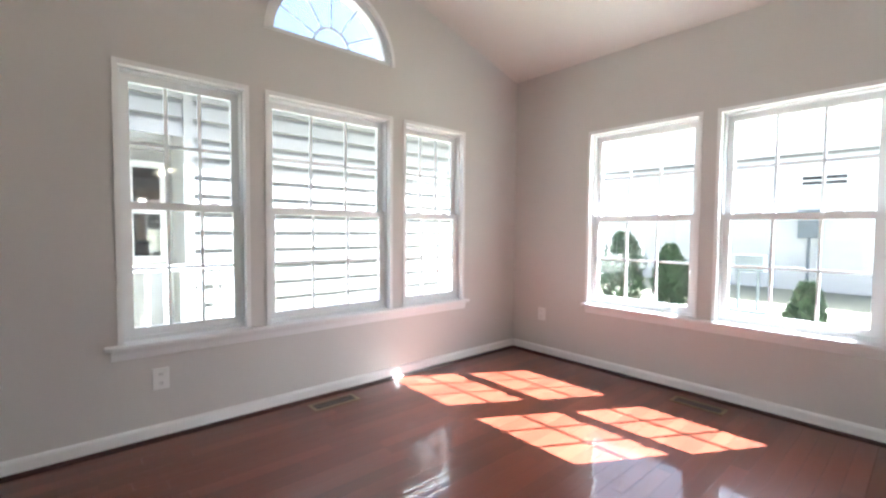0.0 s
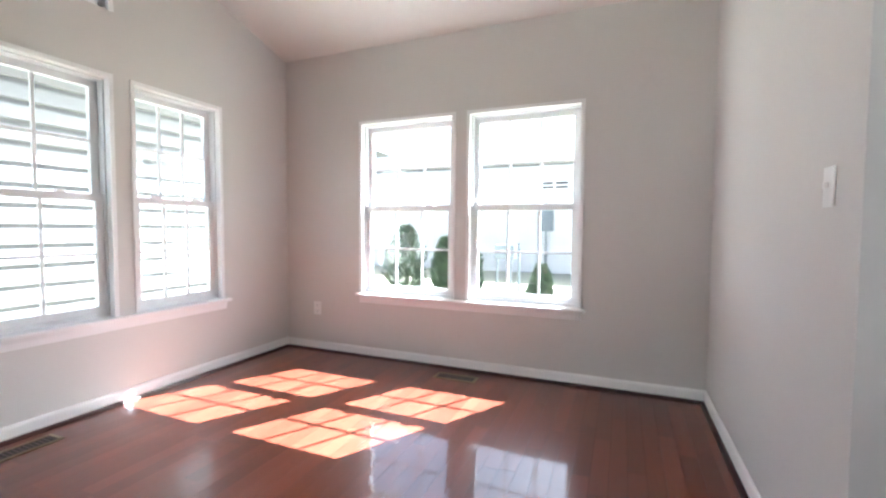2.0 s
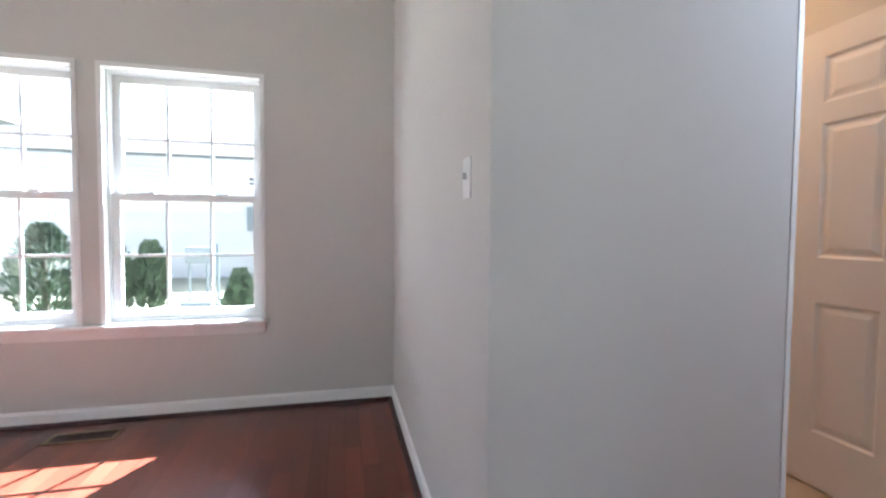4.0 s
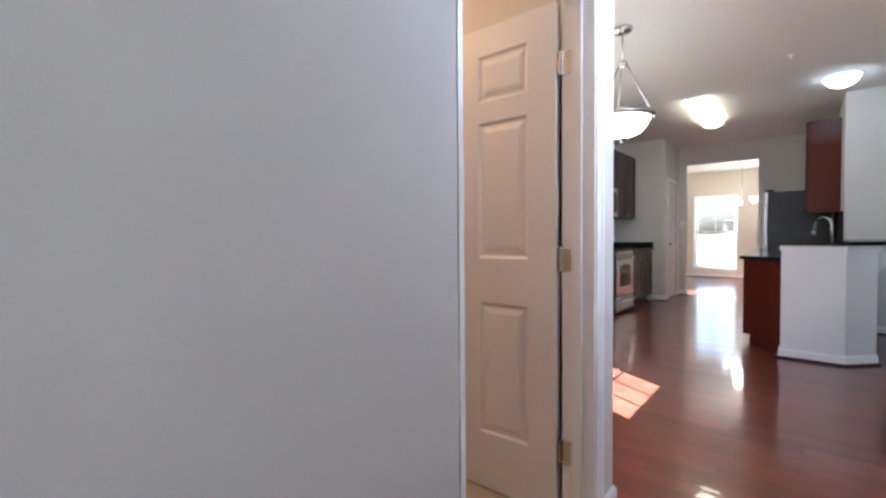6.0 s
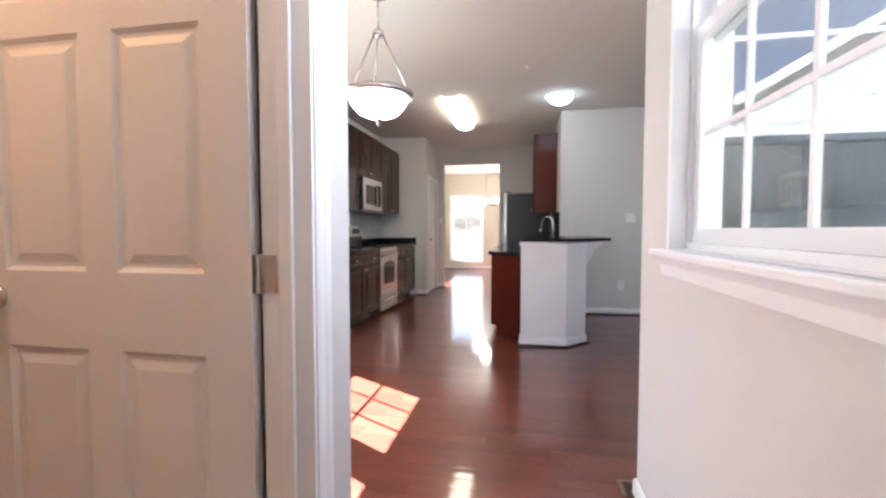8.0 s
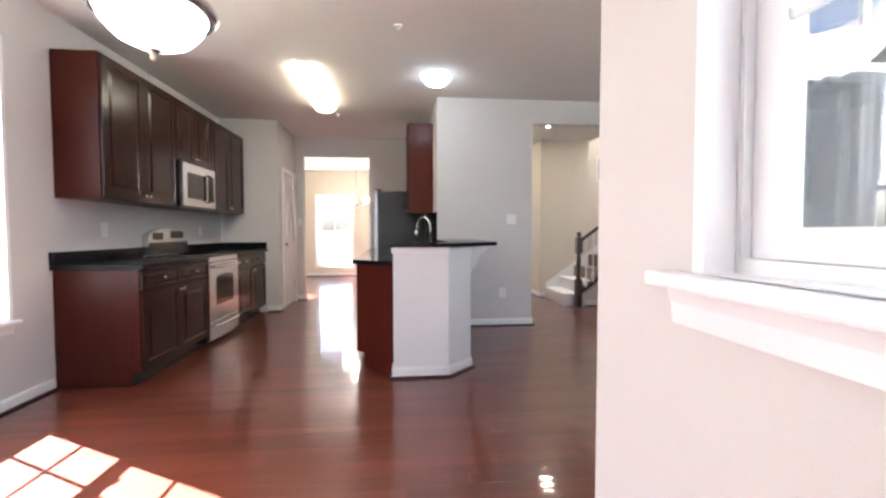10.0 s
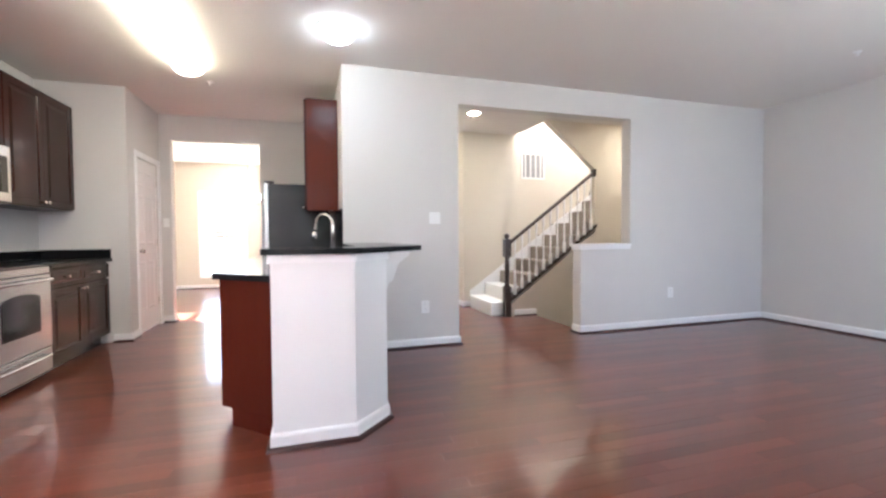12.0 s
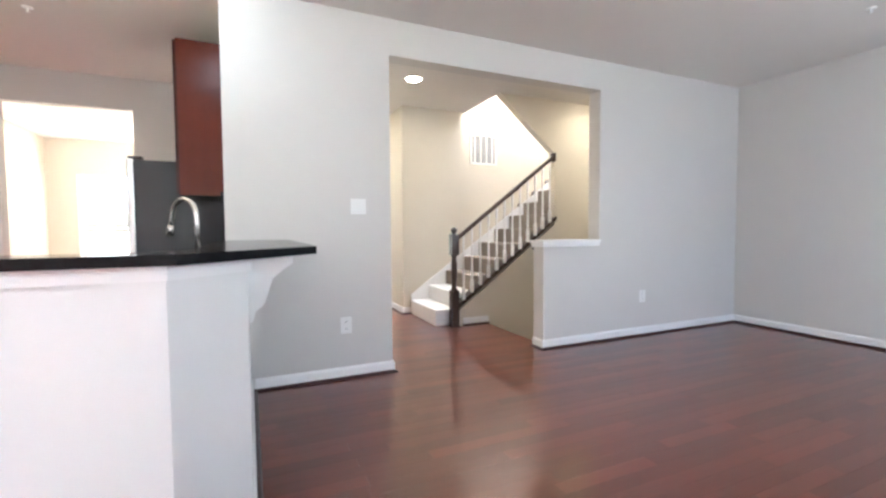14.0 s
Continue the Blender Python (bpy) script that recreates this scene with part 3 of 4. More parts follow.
def base_cabinet(m, w, label, depth=0.58, panel=False):
    c = thing("base_cabinet", m, label, "kitchen cabinet", "base cabinets under the counter")
    part("body", one((0.0, 0.0, 0.105), (w, depth, 0.872), 0.003), ESPRESSO, c)
    part("toe_kick", one((0.0, 0.07, 0.0), (w, 0.09, 0.105)), BLACK, c)
    if panel:
        part("end_panel", one((-0.006, 0.06, 0.004), (-0.0005, depth, 0.870)), CHERRYD, c, "dark reddish cherry end panel")
        part("end_panel", one((-0.006, -0.001, 0.105), (-0.0005, 0.0595, 0.870)), CHERRYD, c, "dark reddish cherry end panel")
    dw = w / 2 - 0.006
    for k, x in enumerate((0.004, w / 2 + 0.002)):
        front(c, "drawer_front", x, 0.715, dw, 0.145, (dw / 2, 0.0725))
        front(c, "door", x, 0.118, dw, 0.58, (dw - 0.03 if k == 0 else 0.03, 0.54))
    return c


wall_cabinet(pose(5.915, 3.235, 1.40), 1.055, 1.07, "dark espresso wood wall cabinet with two raised-panel doors", panel=True)
wall_cabinet(pose(6.975, 3.235, 1.865), 0.79, 0.605, "short dark espresso wall cabinet above the microwave")
wall_cabinet(pose(7.77, 3.235, 1.40), 1.06, 1.07, "dark espresso wood wall cabinet with two raised-panel doors")
base_cabinet(pose(5.862, 2.965, 0), 1.108, "dark espresso base cabinet with two drawers and doors", panel=True)
base_cabinet(pose(7.745, 2.965, 0), 1.11, "dark espresso base cabinet with two drawers and doors")

# counters with upstands
for a, b, side in ((5.84, 6.968, False), (7.747, 8.90, True)):
    c = thing("countertop", pose(0, 0, 0), "polished black granite countertop with low backsplash", "countertop")
    part("slab", one((a, 2.925, 0.874), (b - 0.003, 3.557, 0.912), 0.004), GRANITE, c)
    part("backsplash", one((a, 3.535, 0.9125), (b - 0.003, 3.557, 1.005), 0.002), GRANITE, c)
    if side:
        part("backsplash", one((8.875, 2.935, 0.9125), (8.897, 3.533, 1.005), 0.002), GRANITE, c)

# range
r = thing("range", pose(6.972, 2.93, 0), "freestanding stainless steel electric range with black glass top", "stove")
part("body", one((0.002, 0.035, 0.03), (0.768, 0.62, 0.900), 0.003), BLACK, r)
part("cooktop", one((0.0, 0.0, 0.902), (0.77, 0.60, 0.918), 0.004), DGLASS, r)
part("control_strip", one((0.004, 0.004, 0.845), (0.766, 0.034, 0.899), 0.005), STEEL, r)
od = part("oven_door", one((0.004, 0.0, 0.255), (0.766, 0.034, 0.838), 0.006), STEEL, r)
pts = [(0.16, 0.40), (0.61, 0.40), (0.61, 0.66)] + [(0.385 + 0.225 * math.cos(a), 0.66 + 0.05 * math.sin(a)) for a in [math.pi * k / 12 for k in range(1, 12)]] + [(0.16, 0.66)]
part("oven_window", plate(pts, [], "y", -0.003, 0.004), DGLASS, od, "dark arched oven window")
bm = bmesh.new()
tube(bm, [(0.07, 0.0, 0.795), (0.07, -0.045, 0.80), (0.10, -0.05, 0.80), (0.67, -0.05, 0.80), (0.70, -0.045, 0.80), (0.70, 0.0, 0.795)], 0.012, 10)
part("handle", bm, STEEL, od, "bar handle", True)
dr = part("drawer", one((0.004, 0.003, 0.06), (0.766, 0.034, 0.245), 0.006), STEEL, r)
bm = bmesh.new()
tube(bm, [(0.09, 0.003, 0.19), (0.09, -0.035, 0.195), (0.12, -0.04, 0.195), (0.65, -0.04, 0.195), (0.68, -0.035, 0.195), (0.68, 0.003, 0.19)], 0.011, 10)
part("handle", bm, STEEL, dr, "bar handle", True)
back = [(0.0, 0.92), (0.77, 0.92), (0.77, 1.10)] + [(0.385 + 0.385 * math.cos(a), 1.10 + 0.09 * math.sin(a)) for a in [math.pi * k / 16 for k in range(1, 16)]] + [(0.0, 1.10)]
bg = part("backguard", plate([(x, z) for x, z in back], [], "y", 0.56, 0.06), STEEL, r, "curved stainless control backguard")
part("guard_foot", one((0.004, 0.552, 0.922), (0.766, 0.5595, 1.045)), BLACK, bg, "black lower band")
part("display", one((0.42, 0.555, 1.085), (0.68, 0.5595, 1.160), 0.003), DGLASS, bg, "dark display panel")
part("display", one((0.08, 0.555, 1.075), (0.26, 0.5595, 1.145), 0.003), DGLASS, bg, "dark control panel")

# microwave
mw = thing("microwave", pose(6.985, 3.17, 1.395), "stainless over-the-range microwave under the short cabinet", "microwave")
part("body", one((0.0, 0.022, 0.0), (0.77, 0.38, 0.462), 0.004), BLACK, mw)
md = part("door", one((0.012, -0.004, 0.02), (0.758, 0.021, 0.452), 0.005), STEEL, mw)
part("window", one((0.10, -0.008, 0.10), (0.53, -0.0045, 0.36), 0.002), DGLASS, md, "dark glass window")
part("control_panel", one((0.575, -0.008, 0.09), (0.715, -0.0045, 0.37), 0.002), DGLASS, md, "dark control panel")
bm = bmesh.new()
tube(bm, [(0.553, -0.004, 0.08), (0.553, -0.04, 0.09), (0.553, -0.04, 0.37), (0.553, -0.004, 0.38)], 0.010, 10)
part("handle", bm, BLACK, md, "black bar handle", True)

# fridge, front towards +y
fr = thing("refrigerator", pose(9.86, 1.42, 0), "black refrigerator with stainless doors beside the counter", "refrigerator")
fr.matrix_basis = pose(9.86, 1.42, 0, 0, 0, 180)
part("body", one((0.0, 0.06, 0.03), (0.90, 0.77, 1.755), 0.006), FRBLK, fr)
for x0, x1 in ((0.003, 0.448), (0.452, 0.897)):
    d = part("door", one((x0, 0.0, 0.62), (x1, 0.055, 1.765), 0.010), STEEL, fr)
    hx = 0.41 if x0 < 0.1 else 0.49
    part("handle", tube(bmesh.new(), [(hx, 0.0, 0.75), (hx, -0.05, 0.78), (hx, -0.05, 1.6), (hx, 0.0, 1.63)], 0.012, 10), STEEL, d, "bar handle", True)
d = part("freezer_drawer", one((0.003, 0.0, 0.06), (0.897, 0.055, 0.612), 0.010), STEEL, fr)
part("handle", tube(bmesh.new(), [(0.10, 0.0, 0.53), (0.12, -0.05, 0.54), (0.78, -0.05, 0.54), (0.80, 0.0, 0.53)], 0.012, 10), STEEL, d, "bar handle", True)
for x in (0.05, 0.85):
    part("hinge_cover", one((x - 0.04, 0.01, 1.766), (x + 0.04, 0.12, 1.79), 0.006), BLACK, fr)

# cabinet over the sink side
uc = thing("wall_cabinet", pose(8.93, 0.925, 1.40, 0, 0, 180), "dark wall cabinet with cherry end panel above the sink counter", "kitchen cabinet")
part("body", one((0.0, 0.0, 0.0), (0.735, 0.322, 1.17), 0.003), ESPRESSO, uc)
part("end_panel", one((0.7355, 0.002, 0.001), (0.742, 0.320, 1.169)), CHERRYP, uc, "reddish cherry end panel")
front(uc, "door", 0.004, 0.012, 0.36, 1.146, (0.33, 0.04))
front(uc, "door", 0.369, 0.012, 0.362, 1.146, (0.03, 0.04))

# peninsula: half wall with a splayed nose
NOSE = [(5.835, 1.108), (5.835, 0.675), (6.055, 0.463), (7.628, 0.463), (7.628, 0.598), (6.11, 0.598), (5.955, 0.735), (5.955, 1.108)]
tagged(part("wall_peninsula", plate(NOSE, [], "z", 0.0, 1.025), BARWALL, None), "white-painted half wall with a splayed end under the bar", "wall", kind="structure")
baseboard([(5.955, 1.108), (5.835, 1.108), (5.835, 0.675), (6.055, 0.463), (7.628, 0.463)], -1, "white baseboard round the peninsula half wall")
bar = thing("bar_top", pose(0, 0, 0), "polished black granite raised bar top on the half wall", "countertop")
BAR = [(5.785, 1.150), (5.785, 0.640), (6.215, 0.200), (7.626, 0.200), (7.626, 0.640), (6.13, 0.640), (5.995, 0.760), (5.995, 1.150)]
bm = plate(BAR, [], "z", 1.030, 0.032)
part("slab", bm, GRANITE, bar)
tr = thing("bar_trim", pose(0, 0, 0), "white moulding under the bar top", "trim", kind="structure")
TRIMLINE = [(5.820, 1.120), (5.820, 0.669), (6.049, 0.448), (7.626, 0.448), (7.626, 0.4625), (6.055, 0.4625), (5.8345, 0.675), (5.8345, 1.120)]
part("moulding", plate(TRIMLINE, [], "z", 0.985, 0.044), TRIM, tr)


def corbel(x):
    bm = plate([(0.462, 1.028), (0.30, 1.028), (0.302, 1.0), (0.335, 0.978), (0.375, 0.945), (0.392, 0.89), (0.408, 0.845), (0.437, 0.825), (0.447, 0.785), (0.462, 0.78)], [], "x", x, 0.07)
    c = tagged(part("corbel", bm, BARWALL, None), "white curved corbel bracket under the bar overhang", "bracket")
    return c


corbel(6.13)
corbel(7.0)

# sink cabinets behind the half wall, with a clipped end
sc = thing("base_cabinet", pose(0, 0, 0), "cherry base cabinet with an angled end under the sink counter", "kitchen cabinet")
part("body", plate([(5.99, 1.115), (6.30, 1.43), (8.92, 1.43), (8.92, 0.605), (6.12, 0.605), (5.96, 0.745), (5.96, 1.10)], [], "z", 0.105, 0.768), CHERRYP, sc)
part("toe_kick", plate([(5.985, 1.112), (6.24, 1.365), (8.92, 1.365), (8.92, 0.605), (6.12, 0.605), (5.96, 0.745), (5.96, 1.10)], [], "z", 0.0, 0.104), CHERRYP, sc)
lc = thing("countertop", pose(0, 0, 0), "polished black granite sink counter with an angled end", "countertop")
part("slab", plate([(5.958, 1.112), (5.985, 1.148), (6.26, 1.462), (8.95, 1.462), (8.95, 0.602), (6.14, 0.602), (5.998, 0.74), (5.958, 0.74)], [], "z", 0.875, 0.037), GRANITE, lc)
part("backsplash", one((7.64, 0.602, 0.9125), (8.93, 0.622, 1.39)), GRANITE, lc, "black backsplash")
fa = thing("faucet", pose(7.15, 0.72, 0.912, 0, 0, -45), "brushed nickel gooseneck kitchen faucet at the sink", "faucet")
bm = bmesh.new()
lathe(bm, [(0.032, 0.0), (0.032, 0.012), (0.022, 0.03), (0.016, 0.05)], seg=16)
part("base", bm, NICKEL, fa, "", True)
neck = [(0, 0, 0.04), (0, 0, 0.30)] + [(0, 0.095 - 0.095 * math.cos(a), 0.30 + 0.095 * math.sin(a)) for a in [math.pi * k / 10 for k in range(1, 10)]] + [(0, 0.193, 0.28), (0, 0.205, 0.24)]
part("spout", tube(bmesh.new(), neck, 0.013, 12), NICKEL, fa, "", True)
part("spray_head", tube(bmesh.new(), [(0, 0.203, 0.25), (0, 0.215, 0.19)], [0.017, 0.019], 12), NICKEL, fa, "", True)
part("lever", tube(bmesh.new(), [(-0.02, 0, 0.035), (-0.07, 0, 0.06)], [0.009, 0.006], 8), NICKEL, fa, "", True)

# ---- lamps ----
pn = thing("pendant_lamp", pose(4.39, 2.06, H) @ Matrix.Diagonal((1.13, 1.13, 1.02, 1)), "nickel three-rod pendant lamp with a lit opal bowl", "ceiling lamp")
part("canopy", lathe(bmesh.new(), [(0.02, -0.04), (0.055, -0.03), (0.065, -0.012), (0.065, 0.0)], seg=20), NICKEL, pn, "", True)
part("stem", tube(bmesh.new(), [(0, 0, -0.03), (0, 0, -0.26)], 0.006, 8), NICKEL, pn, "", True)
part("hub", lathe(bmesh.new(), [(0.008, -0.235), (0.03, -0.25), (0.034, -0.27), (0.02, -0.29), (0.008, -0.30)], seg=16), NICKEL, pn, "", True)
for k in range(3):
    a = 2 * math.pi * k / 3 + 0.5
    c, s = math.cos(a), math.sin(a)
    part("rod", tube(bmesh.new(), [(0.025 * c, 0.025 * s, -0.27), (0.185 * c, 0.185 * s, -0.655)], 0.006, 8), NICKEL, pn, "", True)
part("ring", lathe(bmesh.new(), [(0.185, -0.69), (0.205, -0.69), (0.215, -0.67), (0.205, -0.65), (0.185, -0.65), (0.185, -0.69)], seg=32), NICKEL, pn, "dark nickel ring", True)
bowl = [(0.014, -0.825), (0.06, -0.82), (0.12, -0.79), (0.16, -0.74), (0.178, -0.695), (0.183, -0.66), (0.172, -0.66), (0.150, -0.735), (0.11, -0.78), (0.05, -0.805), (0.014, -0.81)]
part("bowl", lathe(bmesh.new(), bowl, seg=32), LGLASS, pn, "lit opal glass bowl", True)
part("finial", lathe(bmesh.new(), [(0.004, -0.875), (0.013, -0.865), (0.010, -0.852), (0.024, -0.84), (0.030, -0.826), (0.012, -0.822)], seg=16), NICKEL, pn, "", True)

fl = thing("fluorescent_lamp", pose(7.42, 1.96, H), "lit wraparound fluorescent ceiling fixture", "ceiling lamp")
part("base", one((-0.60, -0.09, -0.026), (0.60, 0.09, 0.0), 0.004), PLATE, fl)
bm = bmesh.new()
prof = [(0.132 * math.cos(a), -0.028 - 0.075 * math.sin(a)) for a in [math.pi * k / 12 for k in range(13)]]
loft(bm, [[(x, y, z) for y, z in prof] for x in (-0.64, 0.64)])
part("diffuser", bm, LTUBE, fl, "lit ribbed acrylic diffuser")
for x in (-0.752, 0.741):
    part("end_cap", one((x, -0.08, -0.024), (x + 0.011, 0.08, -0.004), 0.003), PLATE, fl)
dm = thing("dome_lamp", pose(6.95, 0.67, H), "lit round glass dome ceiling lamp", "ceiling lamp")
part("base", lathe(bmesh.new(), [(0.15, -0.0055), (0.176, -0.005), (0.178, 0.0)], seg=32), PLATE, dm, "", True)
part("dome", lathe(bmesh.new(), [(0.01, -0.105), (0.05, -0.100), (0.095, -0.080), (0.130, -0.046), (0.148, -0.006)], seg=32), LDOME, dm, "lit glass dome", True)
# First can is in view; the other two are unseen, added to brighten walls.
for cx, cy in ((8.81, -1.2), (8.25, -3.75), (10.4, -0.6)):
    rc = thing("recessed_lamp", pose(cx, cy, H), "lit recessed can lamp, one in the hall ceiling, two added unseen", "ceiling lamp", "hall can lamps")
    part("trim_ring", lathe(bmesh.new(), [(0.075, -0.006), (0.098, -0.006), (0.1, 0.0), (0.075, 0.0), (0.075, -0.006)], seg=28), PLATE, rc, "", True)
    part("lens", lathe(bmesh.new(), [(0.05, -0.012), (0.073, -0.008), (0.073, -0.001)], seg=28), CANLENS, rc, "lit lens")
ch = thing("chandelier", pose(12.7, 2.03, H), "dining room chandelier with lit glass shades", "chandelier")
part("stem", tube(bmesh.new(), [(0, 0, 0.0), (0, 0, -0.95)], 0.009, 8), NICKEL, ch, "", True)
part("canopy", lathe(bmesh.new(), [(0.02, -0.03), (0.06, -0.02), (0.06, 0.0)], seg=18), NICKEL, ch, "", True)
part("hub", lathe(bmesh.new(), [(0.01, -1.02), (0.035, -0.98), (0.03, -0.92), (0.012, -0.86)], seg=14), NICKEL, ch, "", True)
for k in range(5):
    a = 2 * math.pi * k / 5 + 0.3
    c, s = math.cos(a), math.sin(a)
    arm = part("arm", tube(bmesh.new(), [(0.02 * c, 0.02 * s, -0.95), (0.14 * c, 0.14 * s, -1.0), (0.26 * c, 0.26 * s, -0.96), (0.28 * c, 0.28 * s, -0.90)], 0.007, 8), NICKEL, ch, "", True)
    part("shade", lathe(bmesh.new(), [(0.02, -0.91), (0.04, -0.89), (0.055, -0.85), (0.07, -0.80)], (0.28 * c, 0.28 * s, 0), 16), LGLASS, arm, "lit glass shade", True)
lf = thing("flush_lamp", pose(1.55, 2.55, H), "lit flush ceiling lamp in the laundry room", "ceiling lamp")
part("base", lathe(bmesh.new(), [(0.12, -0.02), (0.13, 0.0)], seg=24), PLATE, lf, "", True)
part("dome", lathe(bmesh.new(), [(0.01, -0.10), (0.06, -0.09), (0.10, -0.06), (0.118, -0.021)], seg=24), LCAN, lf, "lit glass dome", True)
# Unseen fixture, added with the upstairs point lamp that replaces daylight.
ul = thing("flush_lamp", pose(9.45, -3.4, 5.3), "unseen lit ceiling lamp added in place of upstairs daylight", "ceiling lamp")
part("base", lathe(bmesh.new(), [(0.12, -0.02), (0.13, 0.0)], seg=24), PLATE, ul, "", True)
part("dome", lathe(bmesh.new(), [(0.01, -0.10), (0.06, -0.09), (0.10, -0.06), (0.118, -0.021)], seg=24), LCAN, ul, "lit glass dome", True)
for x, y in ((8.50, 1.87), (5.90, 1.06), (6.07, -3.80)):
    sp = thing("sprinkler", pose(x, y, H), "small white ceiling sprinkler head", "sprinkler", "ceiling sprinklers")
    part("plate", lathe(bmesh.new(), [(0.028, -0.008), (0.034, 0.0)], seg=18), PLATE, sp, "", True)
    part("head", lathe(bmesh.new(), [(0.016, -0.034), (0.016, -0.031), (0.005, -0.030), (0.006, -0.010), (0.012, -0.008)], seg=12), PLATE, sp, "", True)


# ---- switches, outlets, registers ----
def outlet(m, label="white duplex wall outlet"):
    o = thing("outlet", m, label, "outlet", "wall outlets")
    part("cover_plate", one((-0.042, -0.006, -0.062), (0.042, -0.0005, 0.062), 0.003), PLATE, o)
    for z in (-0.027, 0.027):
        s = part("socket", one((-0.017, -0.008, z - 0.016), (0.017, -0.0065, z + 0.016)), PLATE, o)
        for x in (-0.007, 0.005):
            part("slot", one((x, -0.0088, z - 0.006), (x + 0.0025, -0.0083, z + 0.008)), SLOT, s)


def switch(m, gangs=1, label="white toggle light switch"):
    o = thing("light_switch", m, label, "light switch", "wall switches")
    w = 0.035 + 0.023 * (gangs - 1)
    part("cover_plate", one((-w, -0.006, -0.058), (w, -0.0005, 0.058), 0.003), PLATE, o)
    for g in range(gangs):
        x = (g - (gangs - 1) / 2) * 0.046
        part("toggle", one((x - 0.005, -0.018, -0.004), (x + 0.005, -0.0065, 0.014), 0.002), PLATE, o)


outlet(pose(-2.85, 0.346, 0.355, 0, 0, 90))
outlet(pose(-2.486, 3.5, 0.405))
outlet(pose(7.63, -3.287, 0.414, 0, 0, -90))
outlet(pose(7.63, -0.198, 0.408, 0, 0, -90))
outlet(pose(6.44, 3.56, 1.172))
outlet(pose(8.25, 3.56, 1.172))
switch(pose(0.725, 1.745, 1.295, 0, 0, -90), 1)
switch(pose(7.63, -0.305, 1.303, 0, 0, -90), 2, "white double toggle light switch")
switch(pose(9.96, 2.70, 1.32, 0, 0, -90), 1)


def register(m, label):
    """Floor register, 0.32 by 0.12, long side along x."""
    g = thing("floor_register", m, label, "floor register", "floor registers")
    part("frame", plate(rect(-0.17, 0.17, -0.065, 0.065), [rect(-0.15, 0.15, -0.045, 0.045)], "z", 0.001, 0.004), BRONZE, g)
    part("grille_back", one((-0.15, -0.045, 0.0008), (0.15, 0.045, 0.0015)), SLOT, g)
    for k in range(14):
        x = -0.14 + 0.28 * k / 13
        part("louvre", one((x - 0.003, -0.045, 0.0018), (x + 0.003, 0.045, 0.0035)), SHOE, g)


register(pose(-2.69, 1.36, 0, 0, 0, 90), "bronze floor register by the window wall")
register(pose(-1.00, 3.30, 0), "bronze floor register under the two windows")
register(pose(3.525, 0.485, 0, 0, 0, 90), "bronze floor register at the wall corner")
register(pose(4.48, 3.38, 0), "bronze floor register under the breakfast windows")
vg = thing("wall_vent", pose(9.95, -2.70, 2.28, 0, 0, -90), "white return air grille on the stairwell wall", "air vent")
part("frame", plate(rect(-0.22, 0.22, -0.22, 0.22), [rect(-0.19, 0.19, -0.19, 0.19)], "y", -0.01, 0.0095), PLATE, vg)
part("backing", one((-0.19, -0.003, -0.19), (0.19, -0.001, 0.19)), VENTB, vg)
for k in range(4):
    x = -0.1425 + 0.095 * k
    part("louvre_bank", one((x - 0.012, -0.008, -0.19), (x + 0.012, -0.0035, 0.19)), PLATE, vg)

# ---- stairs ----
st = thing("staircase", pose(8.95, -1.52, 0), "carpeted staircase with white balusters and dark wood handrail", "staircase")
RISE, RUN = 0.188, 0.2555
for k in range(13):
    bm = one((0.002, -RUN * (k + 1), 0.0 if k < 2 else RISE * (k - 1)), (0.998 if k > 2 else 0.845, -RUN * k + 0.02, RISE * (k + 1)), 0.012)
    part("step", bm, CARPET if k > 1 else TRIM, st, "taupe carpeted step" if k > 1 else "white-painted bottom step")
bm = loft(bmesh.new(), [[(x, 0.02, 0.26), (x, 0.02, 0.0), (x, -0.06, 0.0), (x, -3.2, 2.24), (x, -3.2, 2.52), (x, -0.04, 0.30)] for x in (0.832, 0.848)])
part("skirt_board", bm, TRIM, st)
# stringer along the open side, then rail, newel, balusters
str_pts = [(-0.20, 0.19), (-1.62, 1.235), (-1.62, 1.285), (-0.20, 0.245)]
part("stringer", plate([(y, z) for y, z in str_pts], [], "x", -0.115, 0.115), DARKW, st, "dark wood stringer cap")
nw = part("newel_post", one((-0.145, -0.215, 0.0), (-0.055, -0.125, 0.42), 0.004), DARKW, st, "turned dark wood newel post")
part("shaft", lathe(bmesh.new(), [(0.043, 0.42), (0.030, 0.45), (0.027, 0.50), (0.034, 0.60), (0.034, 0.72), (0.026, 0.80), (0.043, 0.83)], (-0.10, -0.17, 0), 16), DARKW, nw, "", True)
part("block", one((-0.145, -0.215, 0.83), (-0.055, -0.125, 1.07), 0.004), DARKW, nw)
part("cap", lathe(bmesh.new(), [(0.03, 1.068), (0.022, 1.08), (0.036, 1.10), (0.036, 1.125), (0.02, 1.145), (0.004, 1.15)], (-0.10, -0.17, 0), 16), DARKW, nw, "round newel cap", True)
bm = bmesh.new()
rail = [(-0.030, -0.012), (0.030, -0.012), (0.034, 0.012), (0.020, 0.034), (-0.020, 0.034), (-0.034, 0.012)]
loft(bm, [[(-0.10 + a, y, z + b) for a, b in rail] for y, z in ((-0.21, 1.01), (-1.56, 2.015))])
part("handrail", bm, DARKW, st, "dark wood handrail")
part("rail_rosette", one((-0.15, -1.579, 1.97), (-0.05, -1.56, 2.08), 0.006), DARKW, st)
